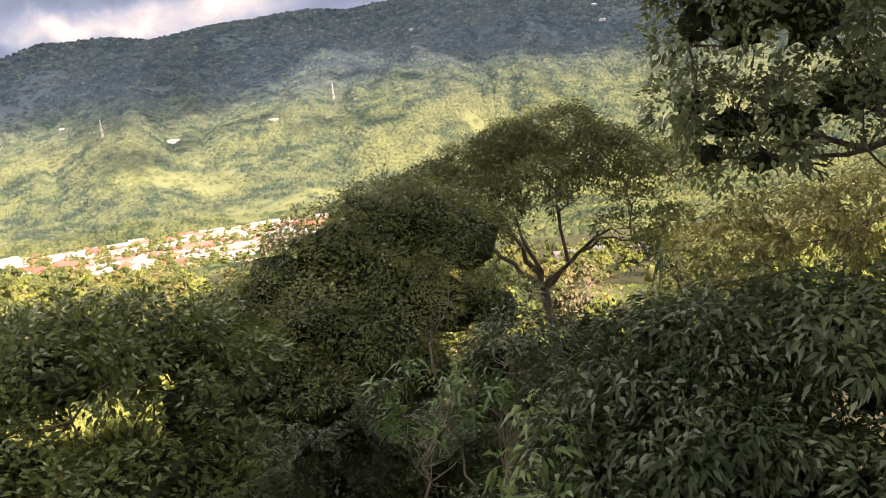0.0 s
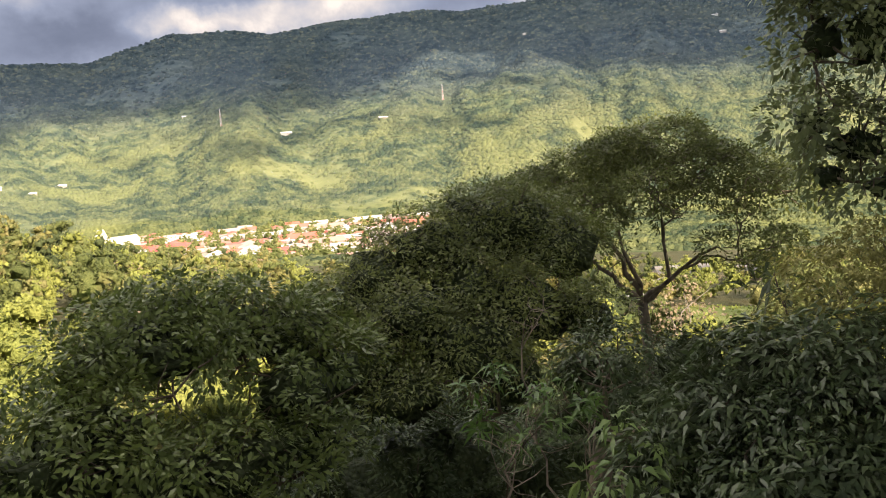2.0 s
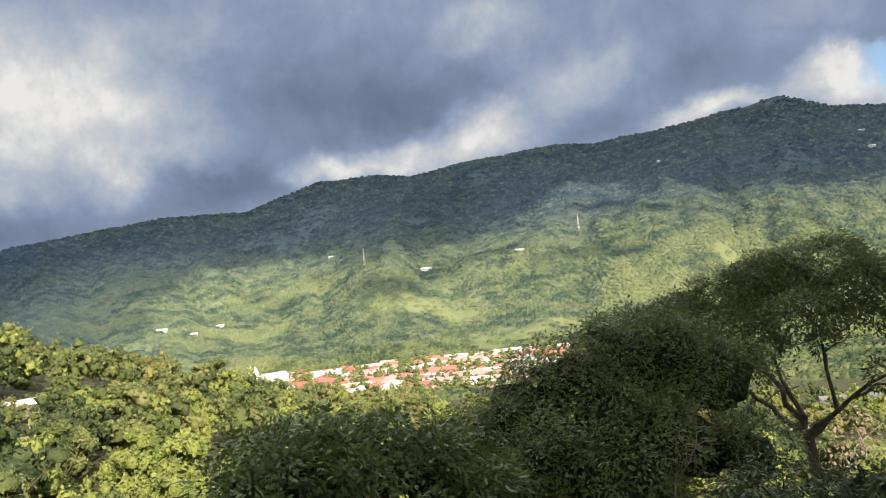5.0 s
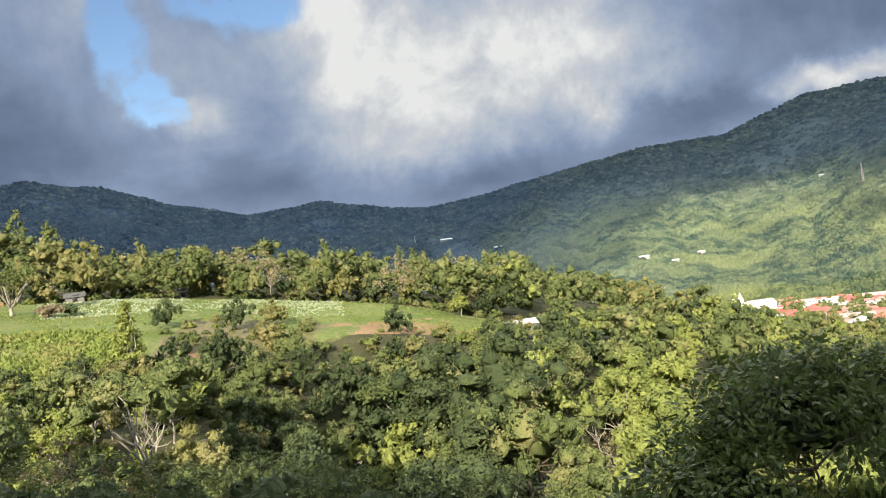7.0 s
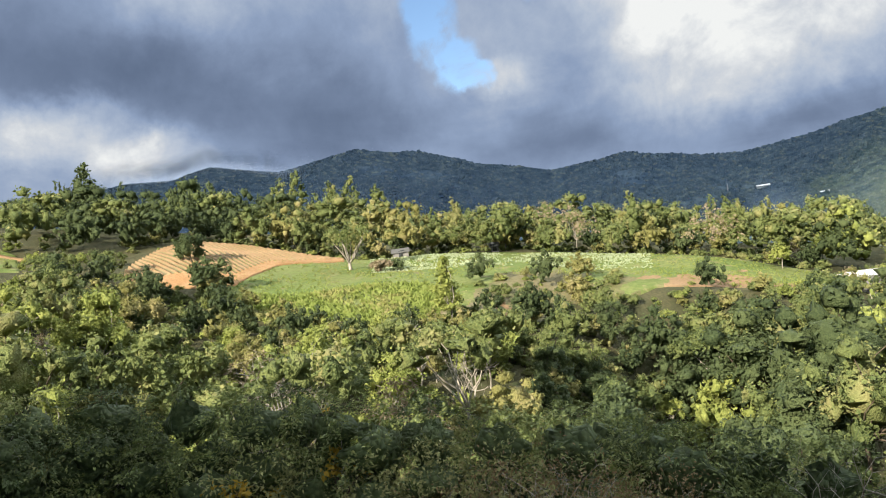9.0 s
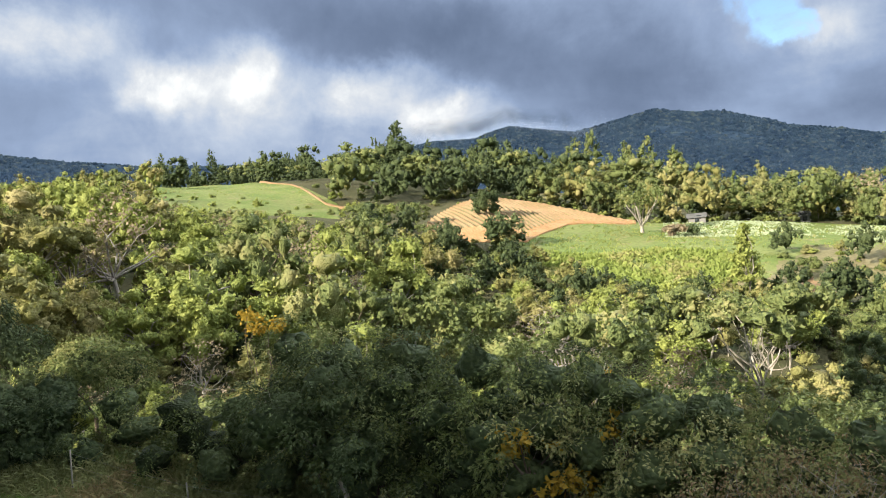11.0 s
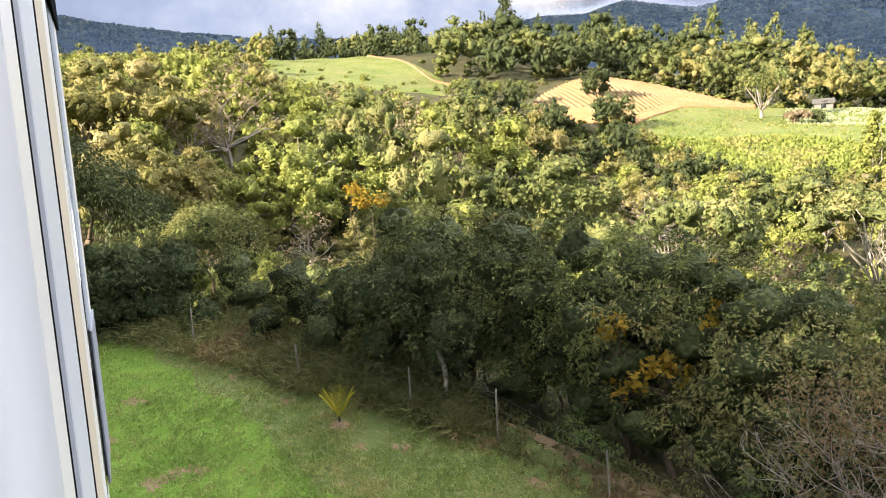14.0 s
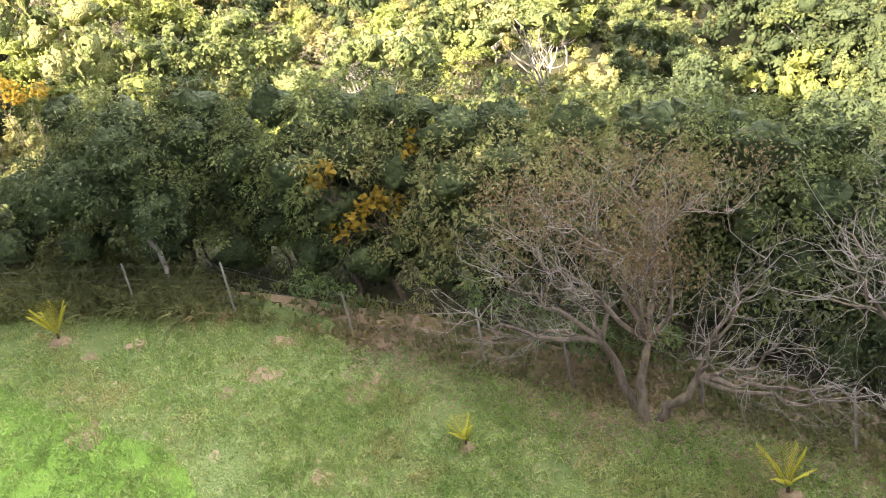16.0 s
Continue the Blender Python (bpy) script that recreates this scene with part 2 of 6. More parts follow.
BARK = {
    "brown": bark_material("bark_brown", (0.055, 0.040, 0.028), (0.150, 0.115, 0.080)),
    "pale": bark_material("bark_pale", (0.190, 0.165, 0.130), (0.420, 0.380, 0.320)),
    "tan": bark_material("bark_tan", (0.100, 0.078, 0.060), (0.270, 0.215, 0.165)),
    "dead": bark_material("bark_dead", (0.215, 0.185, 0.160), (0.400, 0.360, 0.315)),
}
EARTH = mottled("forest_floor", [(0.070, 0.072, 0.036), (0.105, 0.098, 0.050), (0.062, 0.080, 0.032)], 0.15, 2.0, bump_dist=0.3)
LAWN = mottled("lawn_turf", [(0.190, 0.255, 0.088), (0.250, 0.305, 0.110), (0.440, 0.350, 0.215)], 1.6, 16.0, bump_dist=0.08)
LITTER = mottled("leaf_litter", [(0.400, 0.285, 0.190), (0.310, 0.230, 0.150), (0.240, 0.235, 0.110)], 1.4, 12.0, bump_dist=0.03)
PASTURE = mottled("pasture_grass", [(0.138, 0.186, 0.050), (0.192, 0.216, 0.074), (0.245, 0.222, 0.108)], 0.09, 1.2, bump_dist=0.15)
SOIL = mottled("ploughed_soil", [(0.285, 0.185, 0.100), (0.345, 0.230, 0.130), (0.250, 0.195, 0.100)], 0.12, 2.2, bump_dist=0.1)
FRESH_LAWN = mottled("fresh_turf", [(0.170, 0.300, 0.050), (0.220, 0.360, 0.066), (0.140, 0.240, 0.046)], 0.9, 12.0, bump_dist=0.06)
FALLOW = mottled("fallow_grass", [(0.165, 0.160, 0.070), (0.210, 0.180, 0.100), (0.145, 0.165, 0.060)], 0.08, 1.5, bump_dist=0.1)


def mountain_material(name, low, high, crowns):
    """Forested slopes; with crowns each tree takes its own shade."""
    m, n = material(name)
    at = world_place(n)
    big = n.noise(at, 0.0068, 5.0, 0.6).outputs["Fac"]
    mid = n.noise(at, 0.034, 5.0, 0.65).outputs["Fac"]
    c = n.mix(n.step(mid, 0.40, 0.60), rgb(*low), rgb(*high))
    c = n.mix(n.step(big, 0.48, 0.62, 0.0, 0.7), c, rgb(high[0] * 1.5, high[1] * 1.4, high[2] * 1.2))
    # higher up the colour turns dark and bluish, painting in haze and cloud shade
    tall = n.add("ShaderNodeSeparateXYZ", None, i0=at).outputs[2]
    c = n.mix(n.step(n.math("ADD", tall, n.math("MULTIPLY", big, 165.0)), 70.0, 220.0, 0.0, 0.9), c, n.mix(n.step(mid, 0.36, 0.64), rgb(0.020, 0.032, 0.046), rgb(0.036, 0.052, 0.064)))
    # haze and shade are painted over the western slopes as a dark, bluish tint
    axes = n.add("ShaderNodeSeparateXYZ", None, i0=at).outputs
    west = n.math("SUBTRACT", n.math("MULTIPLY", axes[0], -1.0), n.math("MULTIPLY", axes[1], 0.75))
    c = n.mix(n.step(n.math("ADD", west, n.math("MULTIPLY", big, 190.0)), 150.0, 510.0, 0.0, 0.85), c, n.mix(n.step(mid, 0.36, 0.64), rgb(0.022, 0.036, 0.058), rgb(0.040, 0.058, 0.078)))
    if crowns:
        hue = n.add("ShaderNodeNewGeometry").outputs["Random Per Island"]
        c = n.mix(n.step(hue, 0.0, 0.6, 0.28, 0.0), c, n.mix(0.6, c, rgb(0.014, 0.024, 0.020)))
        c = n.mix(n.step(hue, 0.75, 1.0, 0.0, 0.35), c, n.mix(0.5, c, rgb(0.22, 0.22, 0.12)))
        surface(n, c, 0.95, n.noise(at, 0.45, 3.0, 0.6).outputs["Fac"], 2.0, 0.8, spec=0.0)
    else:
        surface(n, c, 0.95, n.noise(at, 0.12, 4.0, 0.6).outputs["Fac"], 3.0, 0.7, spec=0.0)
    return m


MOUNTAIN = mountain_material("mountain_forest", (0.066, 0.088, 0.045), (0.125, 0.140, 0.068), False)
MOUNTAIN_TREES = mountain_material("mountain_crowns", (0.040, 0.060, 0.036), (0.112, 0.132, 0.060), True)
MIST, mn = material("mist")
mp = mn.add("ShaderNodeTexCoord")
uv = mn.add("ShaderNodeSeparateXYZ", None, i0=mp.outputs["UV"])
ends = mn.math("MULTIPLY", mn.step(uv.outputs[0], 0.0, 0.25), mn.step(uv.outputs[0], 1.0, 0.75))
bell = mn.math("MULTIPLY", mn.step(uv.outputs[1], 0.0, 0.55), mn.step(uv.outputs[1], 1.0, 0.6))
veil = mn.math("MULTIPLY", mn.math("MULTIPLY", ends, bell), mn.step(mn.noise(world_place(mn), 0.006, 7.0, 0.62, 0.3).outputs["Fac"], 0.36, 0.66, 0.0, 0.30))
mn.add("ShaderNodeOutputMaterial", None, Surface=mn.add("ShaderNodeMixShader", None, i0=veil, i1=mn.add("ShaderNodeBsdfTransparent"), i2=mn.add("ShaderNodeBsdfDiffuse", None, Color=rgb(0.42, 0.47, 0.56))))

# ---- the lie of the land, by yaw and distance from the house ----
YAWS = [-40, -10, 10, 25, 38, 48, 58, 70, 80, 90, 100, 112, 125, 140]
RINGS = [25, 50, 90, 140, 180, 260, 400, 600, 860]
HEIGHTS = [
    [-14, -14, -14, -14, -14, -14, -14, -12.5, -11, -10.5, -9, -8.5, -7, -6],
    [-20, -20, -21, -23, -25, -26, -26, -25, -24, -22, -20, -18, -14, -10],
    [-26, -27, -29, -31, -30, -26, -23, -20, -18, -16, -11, -5, -1, 2],
    [-30, -33, -38, -36, -27, -16, -11, -7, -4, -3, 0, 6, 8, 10],
    [-34, -38, -44, -39, -24, -13.5, -6.5, -1.6, 2.3, 9.3, 9, 13, 16, 18],
    [-42, -48, -52, -40, -22, -12, -4, 2, 12, 20, 27, 30, 24, 24],
    [-60, -66, -66, -58, -36, -20, -12, 0, 8, 18, 28, 30, 26, 26],
    [-84, -85, -85, -84, -60, -45, -35, -20, -10, 0, 10, 14, 14, 14],
    [-86, -86, -86, -86, -80, -70, -60, -50, -40, -30, -20, -10, 0, 0],
]
RIDGE_YAW = [-40, -26, -15.5, -13.5, -10, -7, -4, 0, 6, 8, 15, 18.5, 21, 25, 28.4, 30.3, 35, 43, 47, 51, 54, 58.5, 63.7, 66, 69, 71, 73, 75, 77.5, 80, 83, 87.5, 90, 93, 100, 112, 120, 125, 140]
RIDGE_EL = [7.0, 7.0, 8.0, 7.7, 8.2, 9.5, 9.0, 8.5, 8.1, 8.4, 7.8, 7.3, 7.6, 7.5, 6.5, 5.8, 5.9, 4.9, 4.2, 3.8, 4.2, 5.2, 4.8, 5.5, 6.2, 7.0, 7.7, 7.8, 8.4, 8.0, 7.5, 8.4, 7.8, 7.9, 7.0, 7.5, 8.4, 9.2, 9.5]
RIDGE_R = 2100.0


def hash2(i, j, seed):
    h = np.sin(i * 127.1 + j * 311.7 + seed * 74.7) * 43758.5453
    return h - np.floor(h)


def grain(x, y, size, seed=0):
    """Smooth value noise, 0 to 1."""
    x, y = np.asarray(x, float) / size, np.asarray(y, float) / size
    i, j = np.floor(x), np.floor(y)
    u, v = x - i, y - j
    u, v = u * u * (3 - 2 * u), v * v * (3 - 2 * v)
    a, b = hash2(i, j, seed), hash2(i + 1, j, seed)
    c, d = hash2(i, j + 1, seed), hash2(i + 1, j + 1, seed)
    return (a * (1 - u) + b * u) * (1 - v) + (c * (1 - u) + d * u) * v


def fractal(x, y, size, octaves=4, seed=0):
    total, amp, out = 0.0, 1.0, 0.0
    for k in range(octaves):
        out = out + amp * grain(x, y, size / 2 ** k, seed + k)
        total, amp = total + amp, amp * 0.5
    return out / total


def smooth(v, lo, hi):
    k = np.clip((v - lo) / (hi - lo), 0, 1)
    return k * k * (3 - 2 * k)


FENCE_YAW = [40, 52, 63, 73, 80, 90, 101, 112, 125, 140]
FENCE_R = [13.0, 13.6, 14.2, 14.6, 15.7, 17.4, 20.3, 23.8, 31.0, 40.0]


def lawn_height(x, y):
    slope = np.where(x > -4, -4 + (x + 4) * 0.1, x)
    z = -12.5 - 0.244 * slope - 0.017 * y
    return z + 0.9 * np.exp(-((x + 13.5) ** 2 + (y + 6.5) ** 2) / 22.0)


def height(x, y, canopy=False):
    """Ground height; canopy adds the far woods' crowns."""
    x, y = np.asarray(x, float), np.asarray(y, float)
    r = np.hypot(x, y)
    yaw = (np.degrees(np.arctan2(-x, y)) + 130) % 360 - 130
    yw = np.clip(yaw, -40, 140)
    rings = np.array([np.interp(yw, YAWS, h) for h in HEIGHTS])
    lr = np.log(np.clip(r, 25.001, 859.9))
    logs = np.log(RINGS)
    k = np.clip(np.searchsorted(logs, lr) - 1, 0, len(RINGS) - 2)
    f = (lr - logs[k]) / (logs[k + 1] - logs[k])
    z = np.take_along_axis(rings, k[None], 0)[0] * (1 - f) + np.take_along_axis(rings, (k + 1)[None], 0)[0] * f
    z = z + smooth(r, 45, 80) * (1 - smooth(r, 500, 650)) * (fractal(x, y, 40, 3, 3) - 0.5) * 5
    z = z - 16 * np.exp(-((yw - 55.5) / 5.0) ** 2) * smooth(r, 52, 80) * (1 - smooth(r, 112, 146))
    # beyond the valley the mountains climb to their ridge
    top = RIDGE_R * np.tan(np.radians(np.interp(yw, RIDGE_YAW, RIDGE_EL)))
    foot = rings[-1]
    g = np.clip((r - 860) / (RIDGE_R - 860), 0, None)
    shape = np.where(g < 1, 0.35 * g + 0.65 * g ** 1.35, 1 - 0.7 * (g - 1))
    spur = (fractal(x, y, 600, 2, 11) - 0.5) * 110 * np.clip(g * (1 - g) * 4, 0, 1) * np.where(g < 1, 1, 0)
    gully = (np.abs(fractal(np.radians(yw) * 1500, r * 0.16, 190, 4, 23) - 0.5) - 0.12) * 190 * np.clip(g * (1 - g) * 4, 0, 1)
    far = foot + (top - foot) * shape + spur + gully
    z = np.where(r > 860, far, z)
    # lawn and garden slope in front of the house
    edge = np.interp(yw, FENCE_YAW, FENCE_R)
    near = lawn_height(x, y)
    z = near + (z - near) * smooth(r, edge + 1.5, edge + 14)
    if canopy:
        near_town = 1 - smooth(r, 480, 520) * (1 - smooth(r, 840, 890)) * (1 - smooth(yw, 31, 36))
        z = z + smooth(r, 420, 520) * near_town * (2 + 5 * grain(x, y, 60, 41))
    return z


def part(name, data, mat, parent=None, label=""):
    """One mesh object from (verts, faces) or a mesh, under its thing."""
    if not isinstance(data, bpy.types.Mesh):
        data = mesh_of(name, *data)
    if mat and not data.materials:
        data.materials.append(mat)
    ob = new(name, data)
    if parent is not None:
        ob.parent = parent
    if label:
        ob["label"] = label
    return ob


def mesh_of(name, verts, faces, flat=True):
    """A mesh from arrays; faces all of one size as an (n, k) array, or a list of tuples."""
    me = bpy.data.meshes.new(name)
    if isinstance(faces, np.ndarray):
        v = np.asarray(verts, dtype=np.float32)
        n, k = faces.shape
        me.vertices.add(len(v)), me.loops.add(n * k), me.polygons.add(n)
        me.vertices.foreach_set("co", v.ravel())
        me.loops.foreach_set("vertex_index", faces.astype(np.int32).ravel())
        me.polygons.foreach_set("loop_start", np.arange(0, n * k, k, dtype=np.int32))
        if not flat:
            me.polygons.foreach_set("use_smooth", np.ones(n, dtype=bool))
        me.update(calc_edges=True)
    else:
        me.from_pydata([tuple(p) for p in verts], [], faces)
        if not flat:
            me.polygons.foreach_set("use_smooth", np.ones(len(me.polygons), dtype=bool))
        me.update()
    return me


def grid_faces(rows, cols, closed=False):
    i, j = np.meshgrid(np.arange(rows - 1), np.arange(cols if closed else cols - 1), indexing="ij")
    a, b = i * cols + j, i * cols + (j + 1) % cols
    return np.stack([a, b, b + cols, a + cols], -1).reshape(-1, 4)


yaw_steps = np.concatenate([np.arange(-36, 134, 0.3), np.arange(134, 324, 3.0)])
r_steps = np.concatenate([[0.02, 0.5], np.geomspace(1.5, 60, 30), np.linspace(64, 640, 80), np.linspace(655, 2180, 150), np.linspace(2230, 4800, 10)])
gy, gr = np.meshgrid(np.radians(yaw_steps), r_steps)
gx, gyy = -np.sin(gy) * gr, np.cos(gy) * gr
gz = height(gx, gyy, canopy=True)
gz = gz - 0.25 * (gr < 45)
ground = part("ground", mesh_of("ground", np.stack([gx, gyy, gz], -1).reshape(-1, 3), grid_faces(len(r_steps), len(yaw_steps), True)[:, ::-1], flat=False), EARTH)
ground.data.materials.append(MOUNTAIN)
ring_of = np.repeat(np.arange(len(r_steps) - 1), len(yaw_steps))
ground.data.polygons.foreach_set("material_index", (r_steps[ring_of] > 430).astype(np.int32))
tagged(ground, "wooded valley ground rising to forested mountain slopes", "ground", kind="structure")

# ---- how trees are made ----
def tube(points, radii, sides=6):
    """A tapered round limb along a line of points."""
    p = np.array(points, float)
    d = np.gradient(p, axis=0)
    d /= np.linalg.norm(d, axis=1)[:, None] + 1e-9
    ref = np.where(np.abs(d[:, 2:3]) > 0.9, [[1.0, 0, 0]], [[0, 0, 1.0]])
    u = np.cross(d, ref)
    u /= np.linalg.norm(u, axis=1)[:, None] + 1e-9
    v = np.cross(d, u)
    a = np.linspace(0, 2 * np.pi, sides, endpoint=False)
    ring = p[:, None] + np.array(radii)[:, None, None] * (np.cos(a)[None, :, None] * u[:, None] + np.sin(a)[None, :, None] * v[:, None])
    return ring.reshape(-1, 3), grid_faces(len(p), sides, True)


def merged(pieces):
    vs, fs, n = [], [], 0
    for v, f in pieces:
        vs.append(v), fs.append(f + n)
        n += len(v)
    return np.concatenate(vs), np.concatenate(fs)


def bent(a, b, rng, sag=0.12, steps=5):
    """A line of points from a to b that wanders like a limb."""
    a, b = np.array(a, float), np.array(b, float)
    k = np.linspace(0, 1, steps)[:, None]
    off = rng.normal(0, 1, 3) * np.linalg.norm(b - a) * sag
    return a + (b - a) * k + off * np.sin(k * np.pi) + rng.normal(0, 1, (steps, 3)) * np.linalg.norm(b - a) * 0.03 * np.sin(k * np.pi)


def units(v):
    return v / (np.linalg.norm(v, axis=-1, keepdims=True) + 1e-9)


def leaves(at, way, up, length, width, fold=0.25, droop=0.2):
    """Leaf blades: base, two sides, tip, with a folded midrib; four-cornered faces, two to a leaf."""
    way, n = units(way), len(at)
    side = units(np.cross(way, up))
    nor = np.cross(side, way)
    length, width = np.broadcast_to(length, n)[:, None], np.broadcast_to(width, n)[:, None]
    mid = at + way * length * 0.5 - nor * width * fold
    tip = at + way * length - np.array([0, 0, 1.0]) * length * droop - nor * width * fold
    l = at + way * length * 0.45 - side * width * 0.5
    r = at + way * length * 0.45 + side * width * 0.5
    v = np.stack([at, l, tip, mid, r], 1).reshape(-1, 3)
    i = np.arange(n)[:, None] * 5
    f = np.concatenate([i + [0, 3, 2, 1], i + [0, 4, 2, 3]])
    return v, f


def sprays(at, way, up, length, width, droop=0.15):
    """Flat leaf sprays, one four-cornered face each."""
    way, n = units(way), len(at)
    side = units(np.cross(way, up))
    length, width = np.broadcast_to(length, n)[:, None], np.broadcast_to(width, n)[:, None]
    mid = at + way * length * 0.45
    v = np.stack([at, mid - side * width * 0.5, at + way * length - np.array([0, 0, 1.0]) * length * droop, mid + side * width * 0.5], 1).reshape(-1, 3)
    return v, np.arange(4 * n).reshape(n, 4)


def lobe_points(lobes, count, rng, shell=0.55, low=-0.35):
    """Points in the outer part of a crown's lobes, with the way outward."""
    vol = np.array([l[3] * l[4] for l in lobes])
    pick = rng.choice(len(lobes), count, p=vol / vol.sum())
    L = np.array(lobes)[pick]
    d = units(rng.normal(0, 1, (count, 3)))
    d[:, 2] = np.where(d[:, 2] < low, -d[:, 2], d[:, 2])
    k = shell + (1 - shell) * rng.random(count) ** 0.6
    k = k * (0.86 + 0.28 * rng.random(count))
    p = L[:, :3] + d * k[:, None] * np.stack([L[:, 3], L[:, 3], L[:, 4]], 1)
    return p, d


def clump_crown(lobes, count, size, rng, per=3, spread=0.6):
    """A crown of many leaf sprays, seen from some way off."""
    p, d = lobe_points(lobes, count, rng)
    p, d = np.repeat(p, per, 0), np.repeat(d, per, 0)
    n = len(p)
    p = p + rng.normal(0, size * spread, (n, 3))
    way = units(d * 0.5 + rng.normal(0, 0.75, (n, 3)) + [0, 0, 0.05])
    up = units(d + rng.normal(0, 0.45, (n, 3)) + [0, 0, 0.5])
    s = size * rng.uniform(0.6, 1.35, n)
    return sprays(p, way, up, s * 1.4, s * 1.0)


def whorl_crown(lobes, count, length, width, rng, per=8, droop=0.3, low=-0.5, shell=0.6, flat=False):
    """A crown of leaf whorls at twig ends, seen from near by."""
    p, d = lobe_points(lobes, count, rng, shell, low)
    axis = units(d + [0, 0, 0.4] + rng.normal(0, 0.3, (count, 3)))
    e1 = units(np.cross(axis, rng.normal(0, 1, (count, 3))))
    e2 = np.cross(axis, e1)
    ang = np.linspace(0, 2 * np.pi, per, endpoint=False)[None, :] + rng.uniform(0, 0.5, (count, per))
    out = np.cos(ang)[..., None] * e1[:, None] + np.sin(ang)[..., None] * e2[:, None]
    way = units(out + axis[:, None] * rng.uniform(-0.1, 0.7, (count, per, 1)) + rng.normal(0, 0.15, (count, per, 3)))
    at = p[:, None] + way * length * 0.08 - axis[:, None] * rng.uniform(0, length * 1.7, (count, per, 1))
    up = np.repeat(axis[:, None], per, 1)
    ln = length * rng.uniform(0.65, 1.2, count * per)
    if flat:
        return sprays(at.reshape(-1, 3), way.reshape(-1, 3), up.reshape(-1, 3), ln, ln * width / length, droop)
    return leaves(at.reshape(-1, 3), way.reshape(-1, 3), up.reshape(-1, 3), ln, ln * width / length, 0.22, droop)


def tuft_crown(lobes, tufts, per, length, width, rng, droop=0.3, low=-0.5, size=0.36):
    """A crown of leafy tufts, each a domed spray of drooping leaves, with gaps between."""
    p, d = lobe_points(lobes, tufts, rng, 0.72, low)
    axis = units(d + [0, 0, 0.55] + rng.normal(0, 0.25, (tufts, 3)))[:, None]
    e1 = units(np.cross(axis, rng.normal(0, 1, (tufts, 1, 3))))
    e2 = np.cross(axis, e1)
    lean, turn = np.arccos(1 - 1.05 * rng.random((tufts, per, 1))), rng.uniform(0, 6.283, (tufts, per, 1))
    flat = e1 * np.cos(turn) + e2 * np.sin(turn)
    wide = size * rng.uniform(0.55, 1.3, (tufts, 1, 1)) * rng.uniform(0.5, 1.05, (tufts, per, 1))
    at = p[:, None] + (axis * np.cos(lean) * 0.62 + flat * np.sin(lean)) * wide
    way = units(flat * 0.85 + axis * np.cos(lean) * 0.55 + rng.normal(0, 0.28, (tufts, per, 3)) - np.array([0, 0, droop * 0.35]))
    up = units(axis + 0 * way + rng.normal(0, 0.35, (tufts, per, 3)))
    ln = length * rng.uniform(0.6, 1.25, tufts * per)
    return sprays(at.reshape(-1, 3), way.reshape(-1, 3), up.reshape(-1, 3), ln, ln * width / length, droop)


def leaf_mass(lobes, rng, n=4, k=6, fill=0.74, ragged=0.18):
    """The dense inside of a crown: a knobbly body to each lobe, under the sprays."""
    out = []
    t, a = np.meshgrid(np.linspace(0.08, np.pi - 0.08, n), np.linspace(0, 2 * np.pi, k, endpoint=False), indexing="ij")
    d = np.stack([np.sin(t) * np.cos(a), np.sin(t) * np.sin(a), np.cos(t)], -1).reshape(-1, 3)
    for l in lobes:
        body = d * [l[3], l[3], l[4]] * fill * (1 + ragged * rng.normal(0, 1, (len(d), 1)))
        out.append((body + np.array(l[:3]), grid_faces(n, k, True)[:, ::-1]))
    return merged(out)


def crown_lobes(kind, rng, h, spread):
    """Lobes (x, y, z, radius, half height) of one tree of height h."""
    out = []
    if kind == "round":
        out.append((0, 0, h * 0.56, spread * 0.52, h * 0.24))
        for k in range(rng.integers(17, 24)):
            a, q = rng.uniform(0, 6.28), math.sqrt(rng.uniform(0.05, 0.80))
            z = h * rng.uniform(0.30, 0.95 - 0.42 * q * q)
            out.append((math.cos(a) * spread * q, math.sin(a) * spread * q, z, spread * rng.uniform(0.15, 0.28), h * rng.uniform(0.07, 0.12)))
        out.append((0, 0, h * 0.88, spread * 0.28, h * 0.10))
    elif kind == "flat":
        for k in range(rng.integers(13, 18)):
            a, q = rng.uniform(0, 6.28), math.sqrt(rng.uniform(0.02, 0.75))
            out.append((math.cos(a) * spread * q, math.sin(a) * spread * q, h * rng.uniform(0.66, 0.94 - 0.12 * q), spread * rng.uniform(0.18, 0.32), h * rng.uniform(0.05, 0.09)))
    elif kind == "tall":
        for k in range(17):
            q = k / 16
            a = k * 2.4 + rng.uniform(-0.5, 0.5)
            w = spread * (0.66 - 0.50 * q)
            out.append((math.cos(a) * w * 0.75, math.sin(a) * w * 0.75, h * (0.28 + 0.66 * q), w * rng.uniform(0.42, 0.68), h * rng.uniform(0.04, 0.075)))
    elif kind == "shrub":
        for k in range(9):
            a, q = rng.uniform(0, 6.28), rng.uniform(0.1, 0.8)
            out.append((math.cos(a) * spread * q, math.sin(a) * spread * q, h * rng.uniform(0.25, 0.75), spread * rng.uniform(0.24, 0.45), h * rng.uniform(0.16, 0.26)))
    return out


def skeleton_of(lobes, h, rng, girth, fork=0.4, sides=6):
    """Trunk and limbs that reach into the lobes."""
    f = np.array([rng.normal(0, 0.04) * h, rng.normal(0, 0.04) * h, h * fork])
    pieces = [tube(bent((0, 0, -0.6), f, rng, 0.04), np.linspace(girth, girth * 0.7, 5), sides)]
    for l in lobes[::2]:
        pieces.append(tube(bent(f - [0, 0, 0.15], (l[0], l[1], l[2]), rng), np.linspace(girth * 0.55, girth * 0.12, 5), max(4, sides - 1)))
    return merged(pieces)


